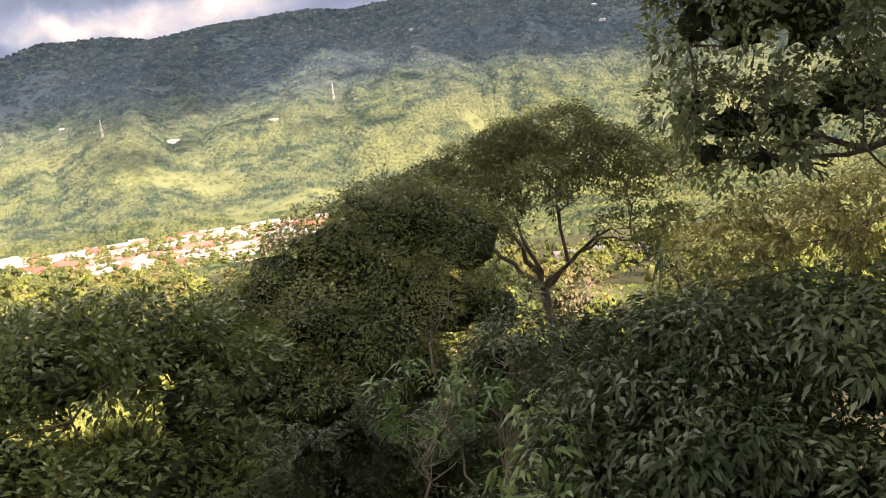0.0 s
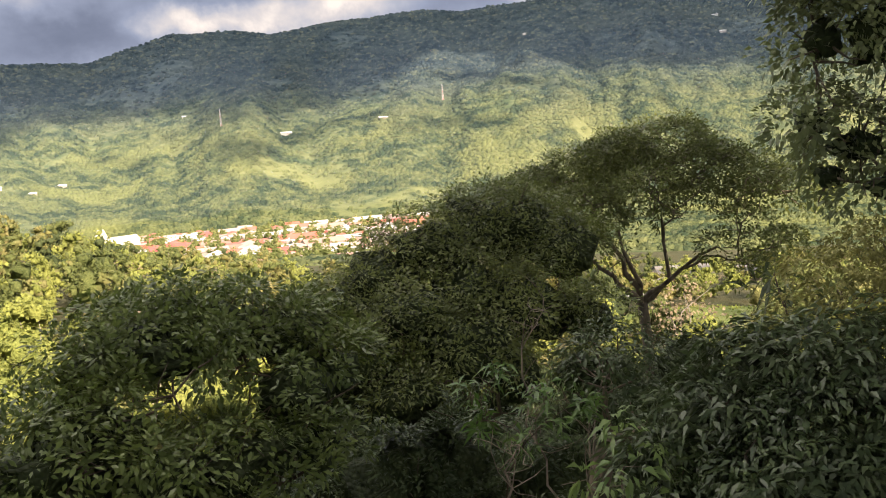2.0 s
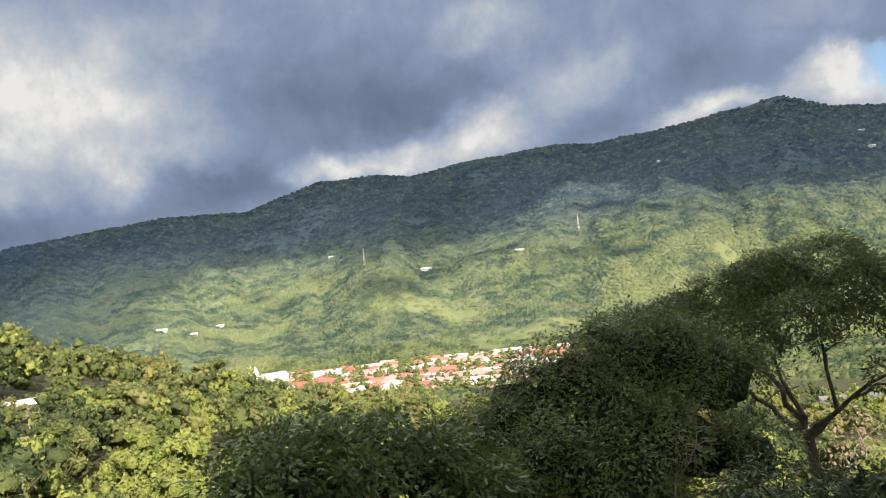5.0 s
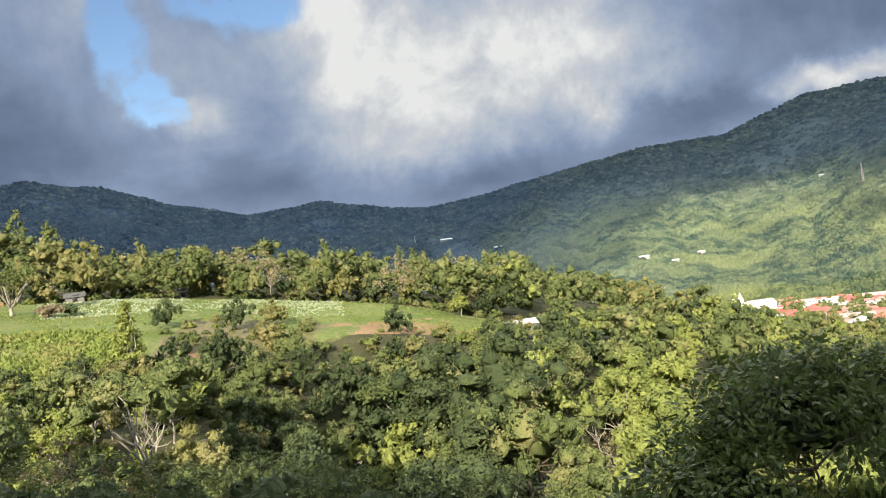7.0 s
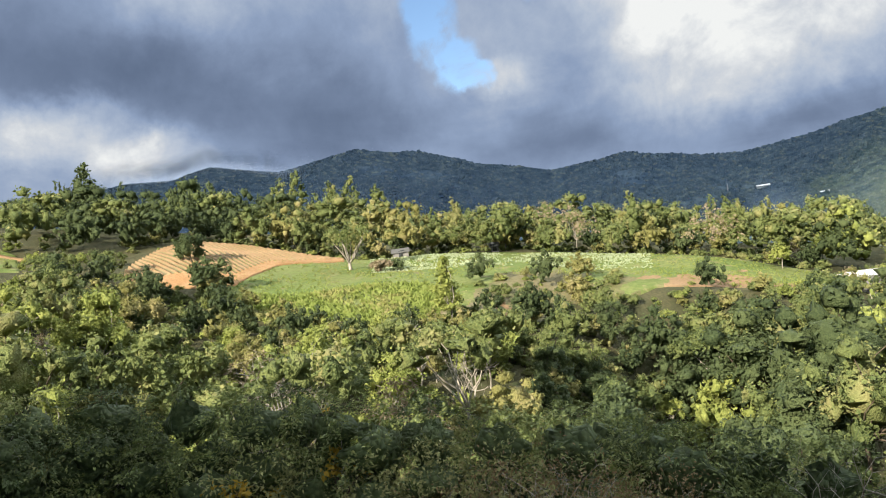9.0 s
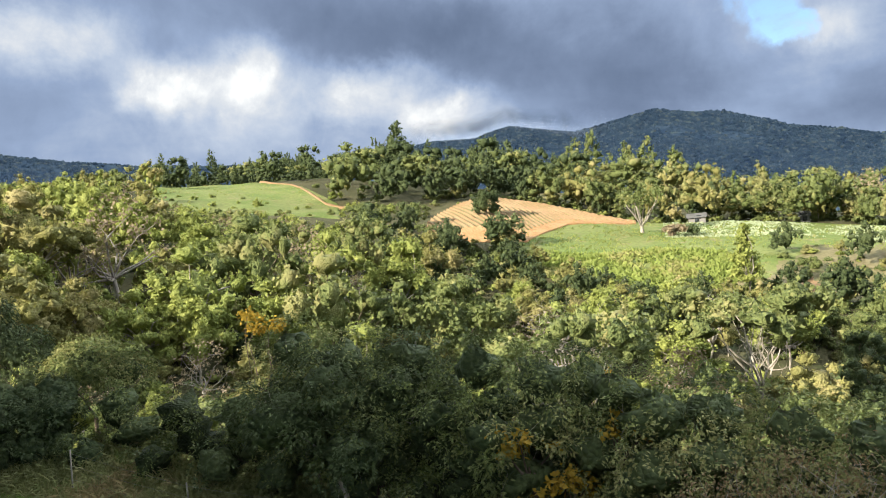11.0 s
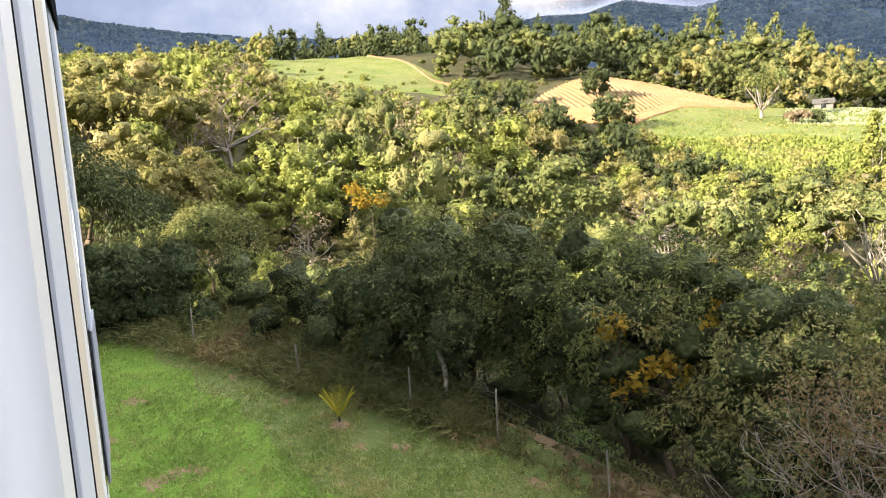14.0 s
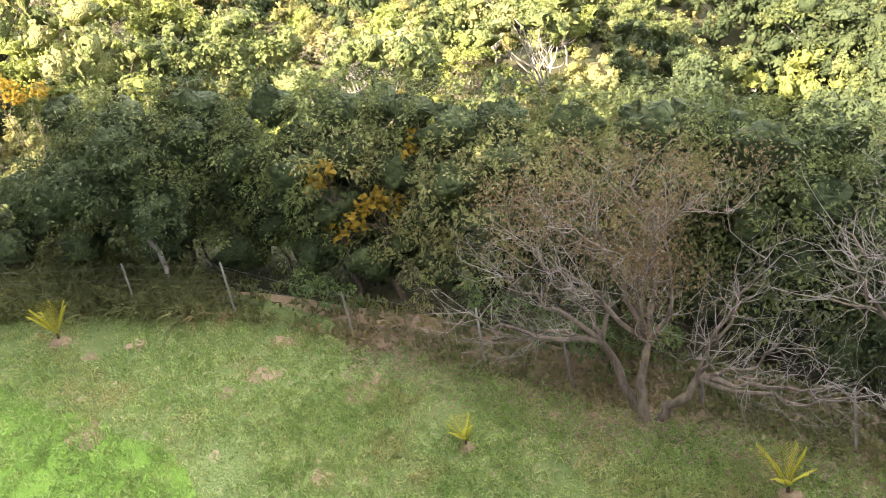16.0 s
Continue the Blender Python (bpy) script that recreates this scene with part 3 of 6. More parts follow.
def tree_meshes(kind, seed, h, spread, count, size, girth=0.14, fork=0.3):
    rng = np.random.default_rng(seed)
    lobes = crown_lobes(kind, rng, h, spread)
    return skeleton_of(lobes, h, rng, girth, fork, 4), clump_crown(lobes, count, size, rng), leaf_mass(lobes, rng, 5, 7, 0.68, 0.34), leaf_mass(lobes, rng, 4, 5, 0.70, 0.36), leaf_mass(lobes[::2], rng, 4, 4, 0.98, 0.3)


def bare_meshes(seed, h, spread, girth=0.13, twigs=90):
    """A leafless tree: forked limbs and fine twigs."""
    rng = np.random.default_rng(seed)
    f = np.array([rng.normal(0, 0.3), rng.normal(0, 0.3), h * 0.32])
    wood, fine = [tube(bent((0, 0, -0.5), f, rng, 0.05), np.linspace(girth, girth * 0.7, 5), 5)], []
    for k in range(9):
        a = k * 0.7 + rng.uniform(0, 0.5)
        e = f + [math.cos(a) * spread * rng.uniform(0.4, 0.9), math.sin(a) * spread * rng.uniform(0.4, 0.9), h * rng.uniform(0.3, 0.66)]
        limb = bent(f, e, rng, 0.14, 7)
        wood.append(tube(limb, np.linspace(girth * 0.55, girth * 0.1, 7), 4))
        for t in range(twigs // 9):
            s = limb[rng.integers(2, 7)]
            fine.append(tube(bent(s, s + rng.normal(0, 0.16, 3) * h + [0, 0, h * 0.07], rng, 0.2, 4), np.linspace(girth * 0.13, girth * 0.04, 4), 3))
    return merged(wood), merged(fine)

# ---- unseen clouds high over the valley, placed so their shade lies on the mountains ----
def slope_at(yaw, el):
    """The place on the mountain side that is seen at this yaw and elevation."""
    r = np.linspace(840, 2100, 260)
    x, y = -np.sin(radians(yaw)) * r, np.cos(radians(yaw)) * r
    z = height(x, y)
    k = np.argmax(np.degrees(np.arctan2(z, r)) >= el) if (np.degrees(np.arctan2(z, r)) >= el).any() else len(r) - 1
    return Vector((x[k], y[k], z[k]))


LIT_YAW = [-32, -16, -10.5, -6.7, -2.9, -1.0, 1.6, 5.5, 9.2, 10.7, 11.7, 13.7, 17.8, 20.7, 23.5, 26, 29, 34.7, 36.7, 38, 45, 130]
LIT_EL = [2.8, 2.7, 3.0, 3.4, 3.3, 4.0, 4.7, 5.2, 5.2, 4.0, 2.6, 2.2, 1.9, 1.4, 1.9, 2.1, 1.9, 1.9, 1.1, -1.5, -3.0, 0.0]
CLOUD_Z = 1000.0


def puff(center, radius, rng):
    """One billow: a lumpy ball."""
    n, k = 5, 8
    t, a = np.meshgrid(np.linspace(0.05, np.pi - 0.05, n), np.linspace(0, 2 * np.pi, k, endpoint=False), indexing="ij")
    d = np.stack([np.sin(t) * np.cos(a), np.sin(t) * np.sin(a), np.cos(t)], -1).reshape(-1, 3)
    return d * radius * (1 + 0.14 * rng.normal(0, 1, (len(d), 1))) + np.array(center), grid_faces(n, k, True)


VAPOUR = plain("cloud_vapour", (0.85, 0.86, 0.88), 1.0, 0.1, 0.004, 0.0)
cloud_rng = np.random.default_rng(12)
billows = []


def shade(at, size):
    """A billow whose shade falls on this place."""
    up = at + SUN_WAY * ((CLOUD_Z + cloud_rng.uniform(-60, 60) - at.z) / SUN_WAY.z)
    billows.append(puff(tuple(up), size, cloud_rng))


for yaw in np.arange(-31, 129, 2.2):
    low = np.interp(yaw, LIT_YAW, LIT_EL)
    for r in np.arange(800, 2260, 68):
        q = yaw + cloud_rng.uniform(-0.6, 0.6)
        x, y = -math.sin(radians(q)) * r, math.cos(radians(q)) * r
        z = float(height(x, y))
        el = math.degrees(math.atan2(z, r))
        hole = abs(q + 12) < 3.8 and 5.5 < el < 6.7
        size = min(70.0, 15 + r * radians(max(0.0, el - low))) * (1.0 if q < 42 else 1.3)
        if el > low + 0.25 and not hole and cloud_rng.random() < 0.97:
            shade(Vector((x, y, z)), size * cloud_rng.uniform(0.85, 1.15))
# a dark belt under the lit crest, and scattered shade on the slope
for yaw, el, wide in ((25.6, 0.8, 0.66), (24.1, 0.3, 0.95), (22.6, 0.1, 1.04), (21.2, -0.3, 1.14), (19.8, -0.2, 1.14), (18.4, 0.1, 1.04), (17.2, 0.5, 0.95), (15.9, 0.8, 0.85), (14.6, 1.0, 0.76), (13.2, 1.2, 0.76),
                      (11.9, 1.4, 0.76), (20.6, -0.9, 0.95), (22.4, -0.8, 0.76), (5.4, 3.7, 0.95), (3.8, 3.5, 0.95), (2.3, 3.2, 0.95), (0.6, 2.9, 0.85), (-1.0, 2.7, 0.76), (7.0, 3.9, 0.66),
                      (9.6, 0.5, 0.66), (8.2, 0.8, 0.76), (6.6, 0.6, 0.76), (5.0, 0.5, 0.76), (3.4, 0.3, 0.66), (28, -0.9, 0.85), (30, -0.4, 0.76), (-8, 1.2, 0.76)):
    at = slope_at(yaw, el)
    shade(at, at.length * radians(wide))
tagged(part("cloud_cover", mesh_of("cloud_cover", *merged(billows), flat=False), VAPOUR), "broken cloud cover out of view, placed to shade the mountains", "cloud", kind="stuff")

# ---- woods on the ravine's far bank and round the fields ----
KINDS = [  # name, shape, leaf, bark, height, spread, sprays, spray size, label
    ("tree", "round", "bright", "pale", 7.5, 3.6, 1009, 0.22, "broad tree with bright yellow-green sunlit leaves"),
    ("tree", "round", "mid", "brown", 8.5, 4.0, 1074, 0.23, "broad green leafy tree on the ravine bank"),
    ("tree", "round", "deep", "brown", 9.0, 4.2, 1074, 0.23, "dark green dense-crowned tree on the bank"),
    ("tree", "flat", "mid", "pale", 9.0, 4.6, 976, 0.22, "flat-topped green tree with layered crown"),
    ("tree", "round", "olive", "pale", 7.0, 3.4, 911, 0.20, "olive and yellowing tree with thin crown"),
    ("tree", "tall", "deep", "brown", 14.0, 3.6, 1009, 0.27, "tall dark conifer-like tree behind the fields"),
    ("tree", "round", "dry", "dead", 6.5, 3.2, 536, 0.17, "half-bare tree with dry pinkish-brown leaves"),
    ("tree", "round", "bright", "pale", 5.5, 2.6, 716, 0.21, "small bushy tree with light green leaves"),
    ("shrub", "shrub", "mid", "brown", 3.2, 2.4, 585, 0.20, "low green shrub on the slope"),
    ("shrub", "shrub", "bright", "brown", 2.6, 2.2, 553, 0.20, "low bright green shrub on the slope"),
    ("tree", "tall", "mid", "brown", 13.0, 4.6, 1106, 0.27, "tall lit tree with billowing green crown"),
]
SHARES = [0.17, 0.19, 0.10, 0.11, 0.16, 0.0, 0.05, 0.10, 0.05, 0.07, 0.0]
PROTO = []
for i, (name, shape, leaf, bark, h, spread, count, size, label) in enumerate(KINDS):
    for v in range(2):
        PROTO.append((i, tree_meshes(shape, 40 + 7 * i + v, h, spread, count, size)))


def polar(yaw, r):
    a = np.radians(yaw)
    return -np.sin(a) * r, np.cos(a) * r


def in_field(yaw, r):
    """Open ground: meadow, ploughed plot, upper pasture, road and farmyard."""
    low = np.interp(yaw, [47, 52, 58, 65, 71, 76, 80, 84, 87, 90], [160, 150, 144, 126, 128, 124, 124, 128, 138, 175])
    meadow = (yaw > 47) & (yaw < 90) & (r > low) & (r < np.interp(yaw, [47, 60, 80, 84, 90], [178, 184, 186, 168, 178]))
    plough = (yaw > 79) & (yaw < 94) & (r > np.interp(yaw, [79, 84, 87, 94], [178, 168, 150, 150])) & (r < np.interp(yaw, [79, 87, 90, 94], [192, 202, 196, 170]))
    upper = (yaw > 100) & (yaw < 112.5) & (r > np.interp(yaw, [100, 105, 112.5], [192, 208, 224])) & (r < np.interp(yaw, [100, 106, 112.5], [205, 262, 268]))
    back = (yaw > 80) & (yaw < 87) & (r > 222) & (r < 250)
    valley = (yaw > -19) & (yaw < -3) & (r > 95) & (r < 190)
    return meadow | plough | upper | back | valley


# crowns stay below the open views to the fields and the town, and make up the skyline
VIEW_YAW = [-36, 6, 17, 21, 26, 30.5, 34, 38, 46, 47, 52, 58, 60.5, 62, 64, 65, 70, 71.5, 75, 80, 84, 87, 90, 93.4, 94.4, 99.5, 100.5, 104, 112, 114, 131]
VIEW_EL = [-9.5, -9.4, -8.4, -7.0, -6.3, -4.6, -4.2, -4.4, -4.4, -5.0, -5.8, -6.0, -4.2, -2.8, -4.2, -6.2, -5.4, -4.2, -3.4, -3.3, -3.6, -3.2, -2.5, -1.4, 4.0, 4.4, 2.8, 4.0, 5.2, 7.0, 7.2]
SKY_YAW = [-36, 6, 17, 26, 30.5, 38, 46, 50, 55, 62, 69, 72.6, 76, 79, 82, 85, 89, 94, 95.6, 98, 101, 105.6, 107.5, 111, 113, 115, 131]
SKY_EL = [-9.5, -9.4, -8.4, -6.3, -4.3, -2.4, -0.4, 0.3, 1.6, 2.2, 3.5, 4.1, 5.2, 6.1, 6.9, 6.3, 7.3, 7.5, 8.9, 7.9, 7.8, 8.5, 8.0, 8.4, 7.4, 7.2, 7.2]


def crown_limit(yaw, r):
    """The height that crowns there may reach."""
    front = r < np.interp(yaw, [6, 47, 76, 84, 95, 100, 113, 114, 131], [400, 178, 186, 186, 190, 200, 238, 330, 330])
    return r * math.tan(radians(np.interp(yaw, VIEW_YAW, VIEW_EL) if front else np.interp(yaw, SKY_YAW, SKY_EL)))


rng = np.random.default_rng(5)
spots = []
for k in range(60000):
    yaw, r = rng.uniform(-36, 131), math.sqrt(rng.uniform(40 ** 2, 330 ** 2))
    if yaw < 38 and r > 300 or in_field(yaw, r) or yaw < 6 and (r < 60 or rng.random() < 0.4):
        continue
    x, y = polar(yaw, r)
    spots.append((x, y, yaw, r))
# thin them out so that crowns stand side by side
cell, kept = {}, []
for x, y, yaw, r in spots:
    gap = (5.2 if r < 150 else 5.8) * (0.8 + 0.55 * hash2(x, y, 3))
    c = (int(x // 6), int(y // 6))
    if any((x - a) ** 2 + (y - b) ** 2 < gap * gap for i in (-1, 0, 1) for j in (-1, 0, 1) for a, b in cell.get((c[0] + i, c[1] + j), [])):
        continue
    cell.setdefault(c, []).append((x, y))
    kept.append((x, y, yaw, r))

grove, stuff, hero = {}, {}, 0
kept.sort(key=lambda k: k[3])
seen = np.full(360, -60.0)
for n, (x, y, yaw, r) in enumerate(kept):
    z = float(height(x, y))
    if 47 < yaw < 95 and r > 202 and rng.random() < 0.5:
        continue
    if 92 < yaw < 112 and r > 235 or 78 < yaw < 87 and r > 252:
        i = rng.choice([5, 5, 2, 2, 5, 3]) if yaw > 84 else rng.choice([10, 10, 1, 5])
    elif 93 < yaw < 100 and 135 < r:
        i = rng.choice([2, 2, 1, 3, 8])
    elif 47 < yaw < 95 and r > 178:
        i = rng.choice([1, 10, 4, 2, 6, 3, 1, 4] if yaw < 84 else [2, 2, 5, 3, 2, 1])
    else:
        i = rng.choice(len(KINDS), p=SHARES)
        if (yaw > 72 or yaw < 40) and r < 195 and rng.random() < (0.94 if yaw > 92 else 0.75):
            i = rng.choice([0, 4, 1, 7, 6, 0, 0, 4, 7])
        # the gully's shade is imitated with mostly dark tree kinds
        elif 46 < yaw < 66 and r < 150 and rng.random() < 0.72:
            i = rng.choice([2, 2, 1, 8, 2])
    s = rng.choice([0.55, 0.7, 0.9, 1.25, 1.65]) * rng.uniform(0.85, 1.15) * (0.95 if r < 80 else 1.08)
    if r < 62:
        s *= 0.75
    if yaw < 45 and r > 150:
        s *= 0.85
    room = crown_limit(yaw, r) - z + (rng.uniform(0, 1.6) if 47 < yaw < 94 else 0.0) + (rng.choice([-2.0, 0.0, 0.0, 3.0]) if r > 190 else 0.0)
    if room < 1.2:
        i, s = rng.choice([8, 9]), rng.uniform(0.25, 0.6)
    elif KINDS[i][4] * s > room:
        i = i if room > 4 else rng.choice([8, 9, 7])
        s = min(s, room / KINDS[i][4])
    elif 190 < r < 300 and yaw > 47 and rng.random() < 0.8:
        s = min(1.9, room / KINDS[i][4]) * rng.uniform(0.42, 1.05)
    p = 2 * i + rng.integers(2)
    # crowns deep behind others are built more simply
    top_el = math.degrees(math.atan2(z + KINDS[i][4] * s * 0.95, r))
    b0, b1 = int((yaw + 40) * 2), int((yaw + 40) * 2) + 2
    hidden = top_el < seen[b0 - 1:b1].min() + 0.3
    seen[b0 - 1:b1] = np.maximum(seen[b0 - 1:b1], top_el - 0.7)
    m = (x, y, z, s, rng.uniform(0, 6.28), hidden)
    near = r < 125 and 30 < yaw < 118 and not hidden
    if near and hero < 300 and rng.random() < 0.5:
        grove.setdefault(p, []).append(m)
        hero += 1
    else:
        stuff.setdefault(p, []).append(m)


# low dark bushes crowd the broken bank below the meadow
for k in range(2000):
    yaw, r = (rng.uniform(47, 67), rng.uniform(80, 162)) if k < 500 else (rng.uniform(66, 99), rng.uniform(100, 152))
    if k >= 1500:
        yaw, r = rng.uniform(92, 125), rng.uniform(46, 130)
    elif k > 1150:
        yaw = rng.uniform(47, 94)
        r = np.interp(yaw, [47, 60, 78, 84, 94], [181, 189, 192, 204, 200]) + rng.uniform(0, 9)
    if k % 40 == 7:
        yaw, r = rng.uniform(60, 70), rng.uniform(132, 150)
    elif in_field(yaw, r + 2) or in_field(yaw, r):
        continue
    x, y = polar(yaw, r)
    stuff.setdefault(rng.choice([16, 17, 16, 17, 18, 19, 8, 5]) if k % 3 and k < 1500 else rng.choice([16, 17] if k < 1500 else [18, 19, 18, 16, 8]), []).append((x, y, float(height(x, y)) - 0.3, rng.uniform(0.35, 0.85), rng.uniform(0, 6.28), False))


# scattered trees down in the valley, beyond its grassy plot
valley_rng = np.random.default_rng(21)
for k in range(70):
    yaw, r = valley_rng.uniform(-20, -2), valley_rng.uniform(138, 190)
    x, y = polar(yaw, r)
    stuff.setdefault(valley_rng.choice([0, 1, 2, 8, 9, 14, 15, 18]), []).append((x, y, float(height(x, y)), valley_rng.uniform(0.45, 0.9), valley_rng.uniform(0, 6.28), False))


def placed(v, m):
    x, y, z, s, a, _ = m
    c, d = math.cos(a), math.sin(a)
    return np.stack([v[:, 0] * c - v[:, 1] * d, v[:, 0] * d + v[:, 1] * c, v[:, 2]], 1) * s + [x, y, z]


def thing(name, label, category, group="", at=(0, 0, 0)):
    ob = new(name)
    ob.empty_display_size = 0.2
    ob.location = at
    return tagged(ob, label, category, group)


for p, ms in grove.items():
    i, (wood, crown, mass, *_) = PROTO[p]
    name, shape, leaf, bark, *_, label = KINDS[i]
    first = thing(name, label, name, "woodland " + name + "s")
    part("trunk", wood, BARK[bark], first)
    part("crown", merged([crown, mass]) if i != 6 else crown, LEAF[leaf], first)
    for n, (x, y, z, s, a, _) in enumerate(ms):
        ob = first if n == 0 else copy_thing(first, Matrix())
        ob.matrix_basis = pose(x, y, z, 0, 0, math.degrees(a)) @ Matrix.Scale(s, 4)

for i, kind in enumerate(KINDS):
    crowns, trunks = [], []
    for p in (2 * i, 2 * i + 1):
        wood, (cv, cf), mass, core, rough = PROTO[p][1]
        for m in stuff.get(p, []):
            r = math.hypot(m[0], m[1])
            keep = (0.02 if r < 200 else 0.0) if m[5] else (0.33 if r < 110 else (0.21 if r < 190 else 0.12))
            n = len(cf)
            keep *= 0.55 if i in (8, 9) else 1.0
            c = np.random.default_rng(int(r * 97)).random(n) < keep
            leaf_v = cv.reshape(n, 4, 3)[c]
            mid = leaf_v[:, :1]
            leaf_v = mid + (leaf_v - mid) * (1.0 if r < 110 else 1.38)
            crowns.append((placed(leaf_v.reshape(-1, 3), m), np.arange(4 * len(leaf_v)).reshape(-1, 4)))
            body = rough if m[5] else (mass if r < 100 else core)
            if i != 6:
                crowns.append((placed(body[0], m), body[1]))
            if r < 110 and not m[5]:
                trunks.append((placed(wood[0], m), wood[1]))
    if crowns:
        root = tagged(part("woodland", merged(crowns), LEAF[kind[2]]), "crowns of the " + kind[8], "woodland", kind="stuff")
        if trunks:
            part("trunks", merged(trunks), BARK[kind[3]], root)


# the far mountain woods, crown by crown
mr = np.random.default_rng(8)
woods, base = [], 0
dome = np.array([(math.cos(a) * q, math.sin(a) * q, h) for q, h in ((1.0, -0.25), (0.55, 0.75)) for a in (0.4, 1.97, 3.54, 5.11)])
r = 440.0
while r < 2125:
    gap = max(5.5, 5.5 + (r - 860) * 0.0028)
    yaw = np.arange(-33, 131, math.degrees(gap / r))
    yaw = yaw + mr.uniform(-0.45, 0.45, len(yaw)) * math.degrees(gap / r)
    q = r + mr.uniform(-0.5, 0.5, len(yaw)) * gap
    x, y = polar(yaw, q)
    z = height(x, y, True)
    town = (yaw < 36) & (yaw > 6.5) & (q > 490) & (q < 862)
    hid = np.degrees(np.arctan2(z + 12, q)) < np.interp(yaw, SKY_YAW, SKY_EL) - 0.6
    open_land = fractal(x, y, 110, 3, 51) > 0.68
    ok = ~town & ~hid & ~(open_land & (mr.random(len(yaw)) < 0.75))
    n = int(ok.sum())
    if n:
        size = gap * mr.uniform(0.5, 0.82, n)
        v = dome[None] * (1 + 0.16 * mr.normal(0, 1, (n, 8, 1))) * np.stack([size, size, size * mr.uniform(0.5, 0.85, n)], 1)[:, None] + np.stack([x[ok], y[ok], z[ok]], 1)[:, None]
        i = base + np.arange(n)[:, None] * 8
        f = np.concatenate([i + [4, 5, 6, 7]] + [i + [k, (k + 1) % 4, 4 + (k + 1) % 4, 4 + k] for k in range(4)])
        woods.append((v.reshape(-1, 3), f))
        base += 8 * n
    r += gap * 0.9
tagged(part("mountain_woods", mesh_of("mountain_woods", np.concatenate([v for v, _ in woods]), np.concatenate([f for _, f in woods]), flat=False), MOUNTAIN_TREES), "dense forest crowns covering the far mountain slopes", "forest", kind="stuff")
# ---- fields on the far side ----
def draped(name, yaws, near, far, rows, mat, label, lift=0.12, furrow=0.0, pitch=1.2):
    """A field laid over the ground between two distances, yaw by yaw."""
    k = np.linspace(0, 1, rows)[:, None]
    yy = np.repeat(yaws[None], rows, 0)
    rr = near[None] * (1 - k) + far[None] * k
    x, y = polar(yy, rr)
    z = height(x, y) + lift
    if furrow:
        run = rr - 8.5 * yy
        z = z + furrow * np.sin(run * 2 * np.pi / pitch + 0.6 * fractal(x, y, 6, 2)) * smooth(rr, near + 7, near + 9) * (0.7 + 0.6 * grain(x, y, 2.0))
    rim = np.minimum(np.minimum(k, 1 - k) * rows, np.minimum(np.arange(len(yaws)), np.arange(len(yaws))[::-1])[None])
    z = np.where(rim == 0, z - 0.5, z)
    return tagged(part(name, mesh_of(name, np.stack([x, y, z], -1).reshape(-1, 3), grid_faces(rows, len(yaws))[:, ::-1], flat=False), mat), label, "field", kind="structure")


ya = np.linspace(47, 90, 320)
meadow = draped("meadow", ya, np.interp(ya, [47, 52, 58, 65, 71, 76, 80, 84, 87, 90], [159, 149, 143, 124, 126, 122, 122, 126, 136, 174]),
       np.interp(ya, [47, 60, 80, 84, 90], [180, 188, 190, 170, 178]), 110, PASTURE, "sunlit grassy meadow with worn earth along its broken edge")
# dry terrace and bare orange earth where the bank has slipped
meadow.data.materials.append(FALLOW), meadow.data.materials.append(SOIL)
depth = np.linspace(0, 1, 110)[:, None] + 0 * ya[None]
torn = fractal(ya[None] * 2.5 + 0 * depth, depth * 26, 5.0, 4, 61)
dull = (depth < 0.62 * np.exp(-((ya - 65.5) / 4.2) ** 2)[None] + 0.5 * (torn - 0.5)) & (ya[None] > 58)
raw = (depth < 0.55 * np.exp(-((ya - 54.0) / 3.2) ** 2)[None] + 0.30 * np.exp(-((ya - 49.0) / 1.6) ** 2)[None] + 0.22 * np.exp(-((ya - 68.6) / 1.4) ** 2)[None] + 0.8 * (torn - 0.62)) & (ya[None] < 71)
meadow.data.polygons.foreach_set("material_index", np.where(raw, 2, np.where(dull, 1, 0))[:-1, :-1].astype(np.int32).ravel())
ya = np.linspace(79.3, 94, 260)
plot = draped("ploughed_field", ya, np.interp(ya, [79, 84, 87, 94], [180, 168, 150, 152]), np.interp(ya, [79, 87, 90, 94], [192, 204, 198, 166]), 150, SOIL,
       "ochre ploughed plot with raised furrows", 0.35, 0.26, 3.9)
# the hollows between the furrows hold greener, darker soil
plot.data.materials.append(FALLOW)
pk = np.linspace(0, 1, 150)[:, None]
plot_near, plot_far = np.interp(ya, [79, 84, 87, 94], [180, 168, 150, 152]), np.interp(ya, [79, 87, 90, 94], [192, 204, 198, 166])
plot_r = plot_near * (1 - pk) + plot_far * pk
px_, py_ = polar(np.repeat(ya[None], 150, 0), plot_r)
hollow = (np.sin((plot_r - 8.5 * ya[None]) * 2 * np.pi / 3.9 + 0.6 * fractal(px_, py_, 6, 2)) < 0.15) & (plot_r > plot_near + 8)
plot.data.materials.append(mottled("raw_earth", [(0.400, 0.225, 0.100), (0.460, 0.285, 0.145), (0.340, 0.180, 0.080)], 0.25, 2.5, bump_dist=0.25))
scarp = plot_r < plot_near + 8
plot.data.polygons.foreach_set("material_index", np.where(scarp, 2, hollow)[:-1, :-1].astype(np.int32).ravel())
ya = np.linspace(100, 112.5, 80)
draped("pasture", ya, np.interp(ya, [100, 105, 112.5], [178, 180, 194]), np.interp(ya, [100, 106, 112.5], [206, 264, 270]), 40, PASTURE, "green hilltop pasture above the woods", 0.3)
ya = np.linspace(80, 87, 40)
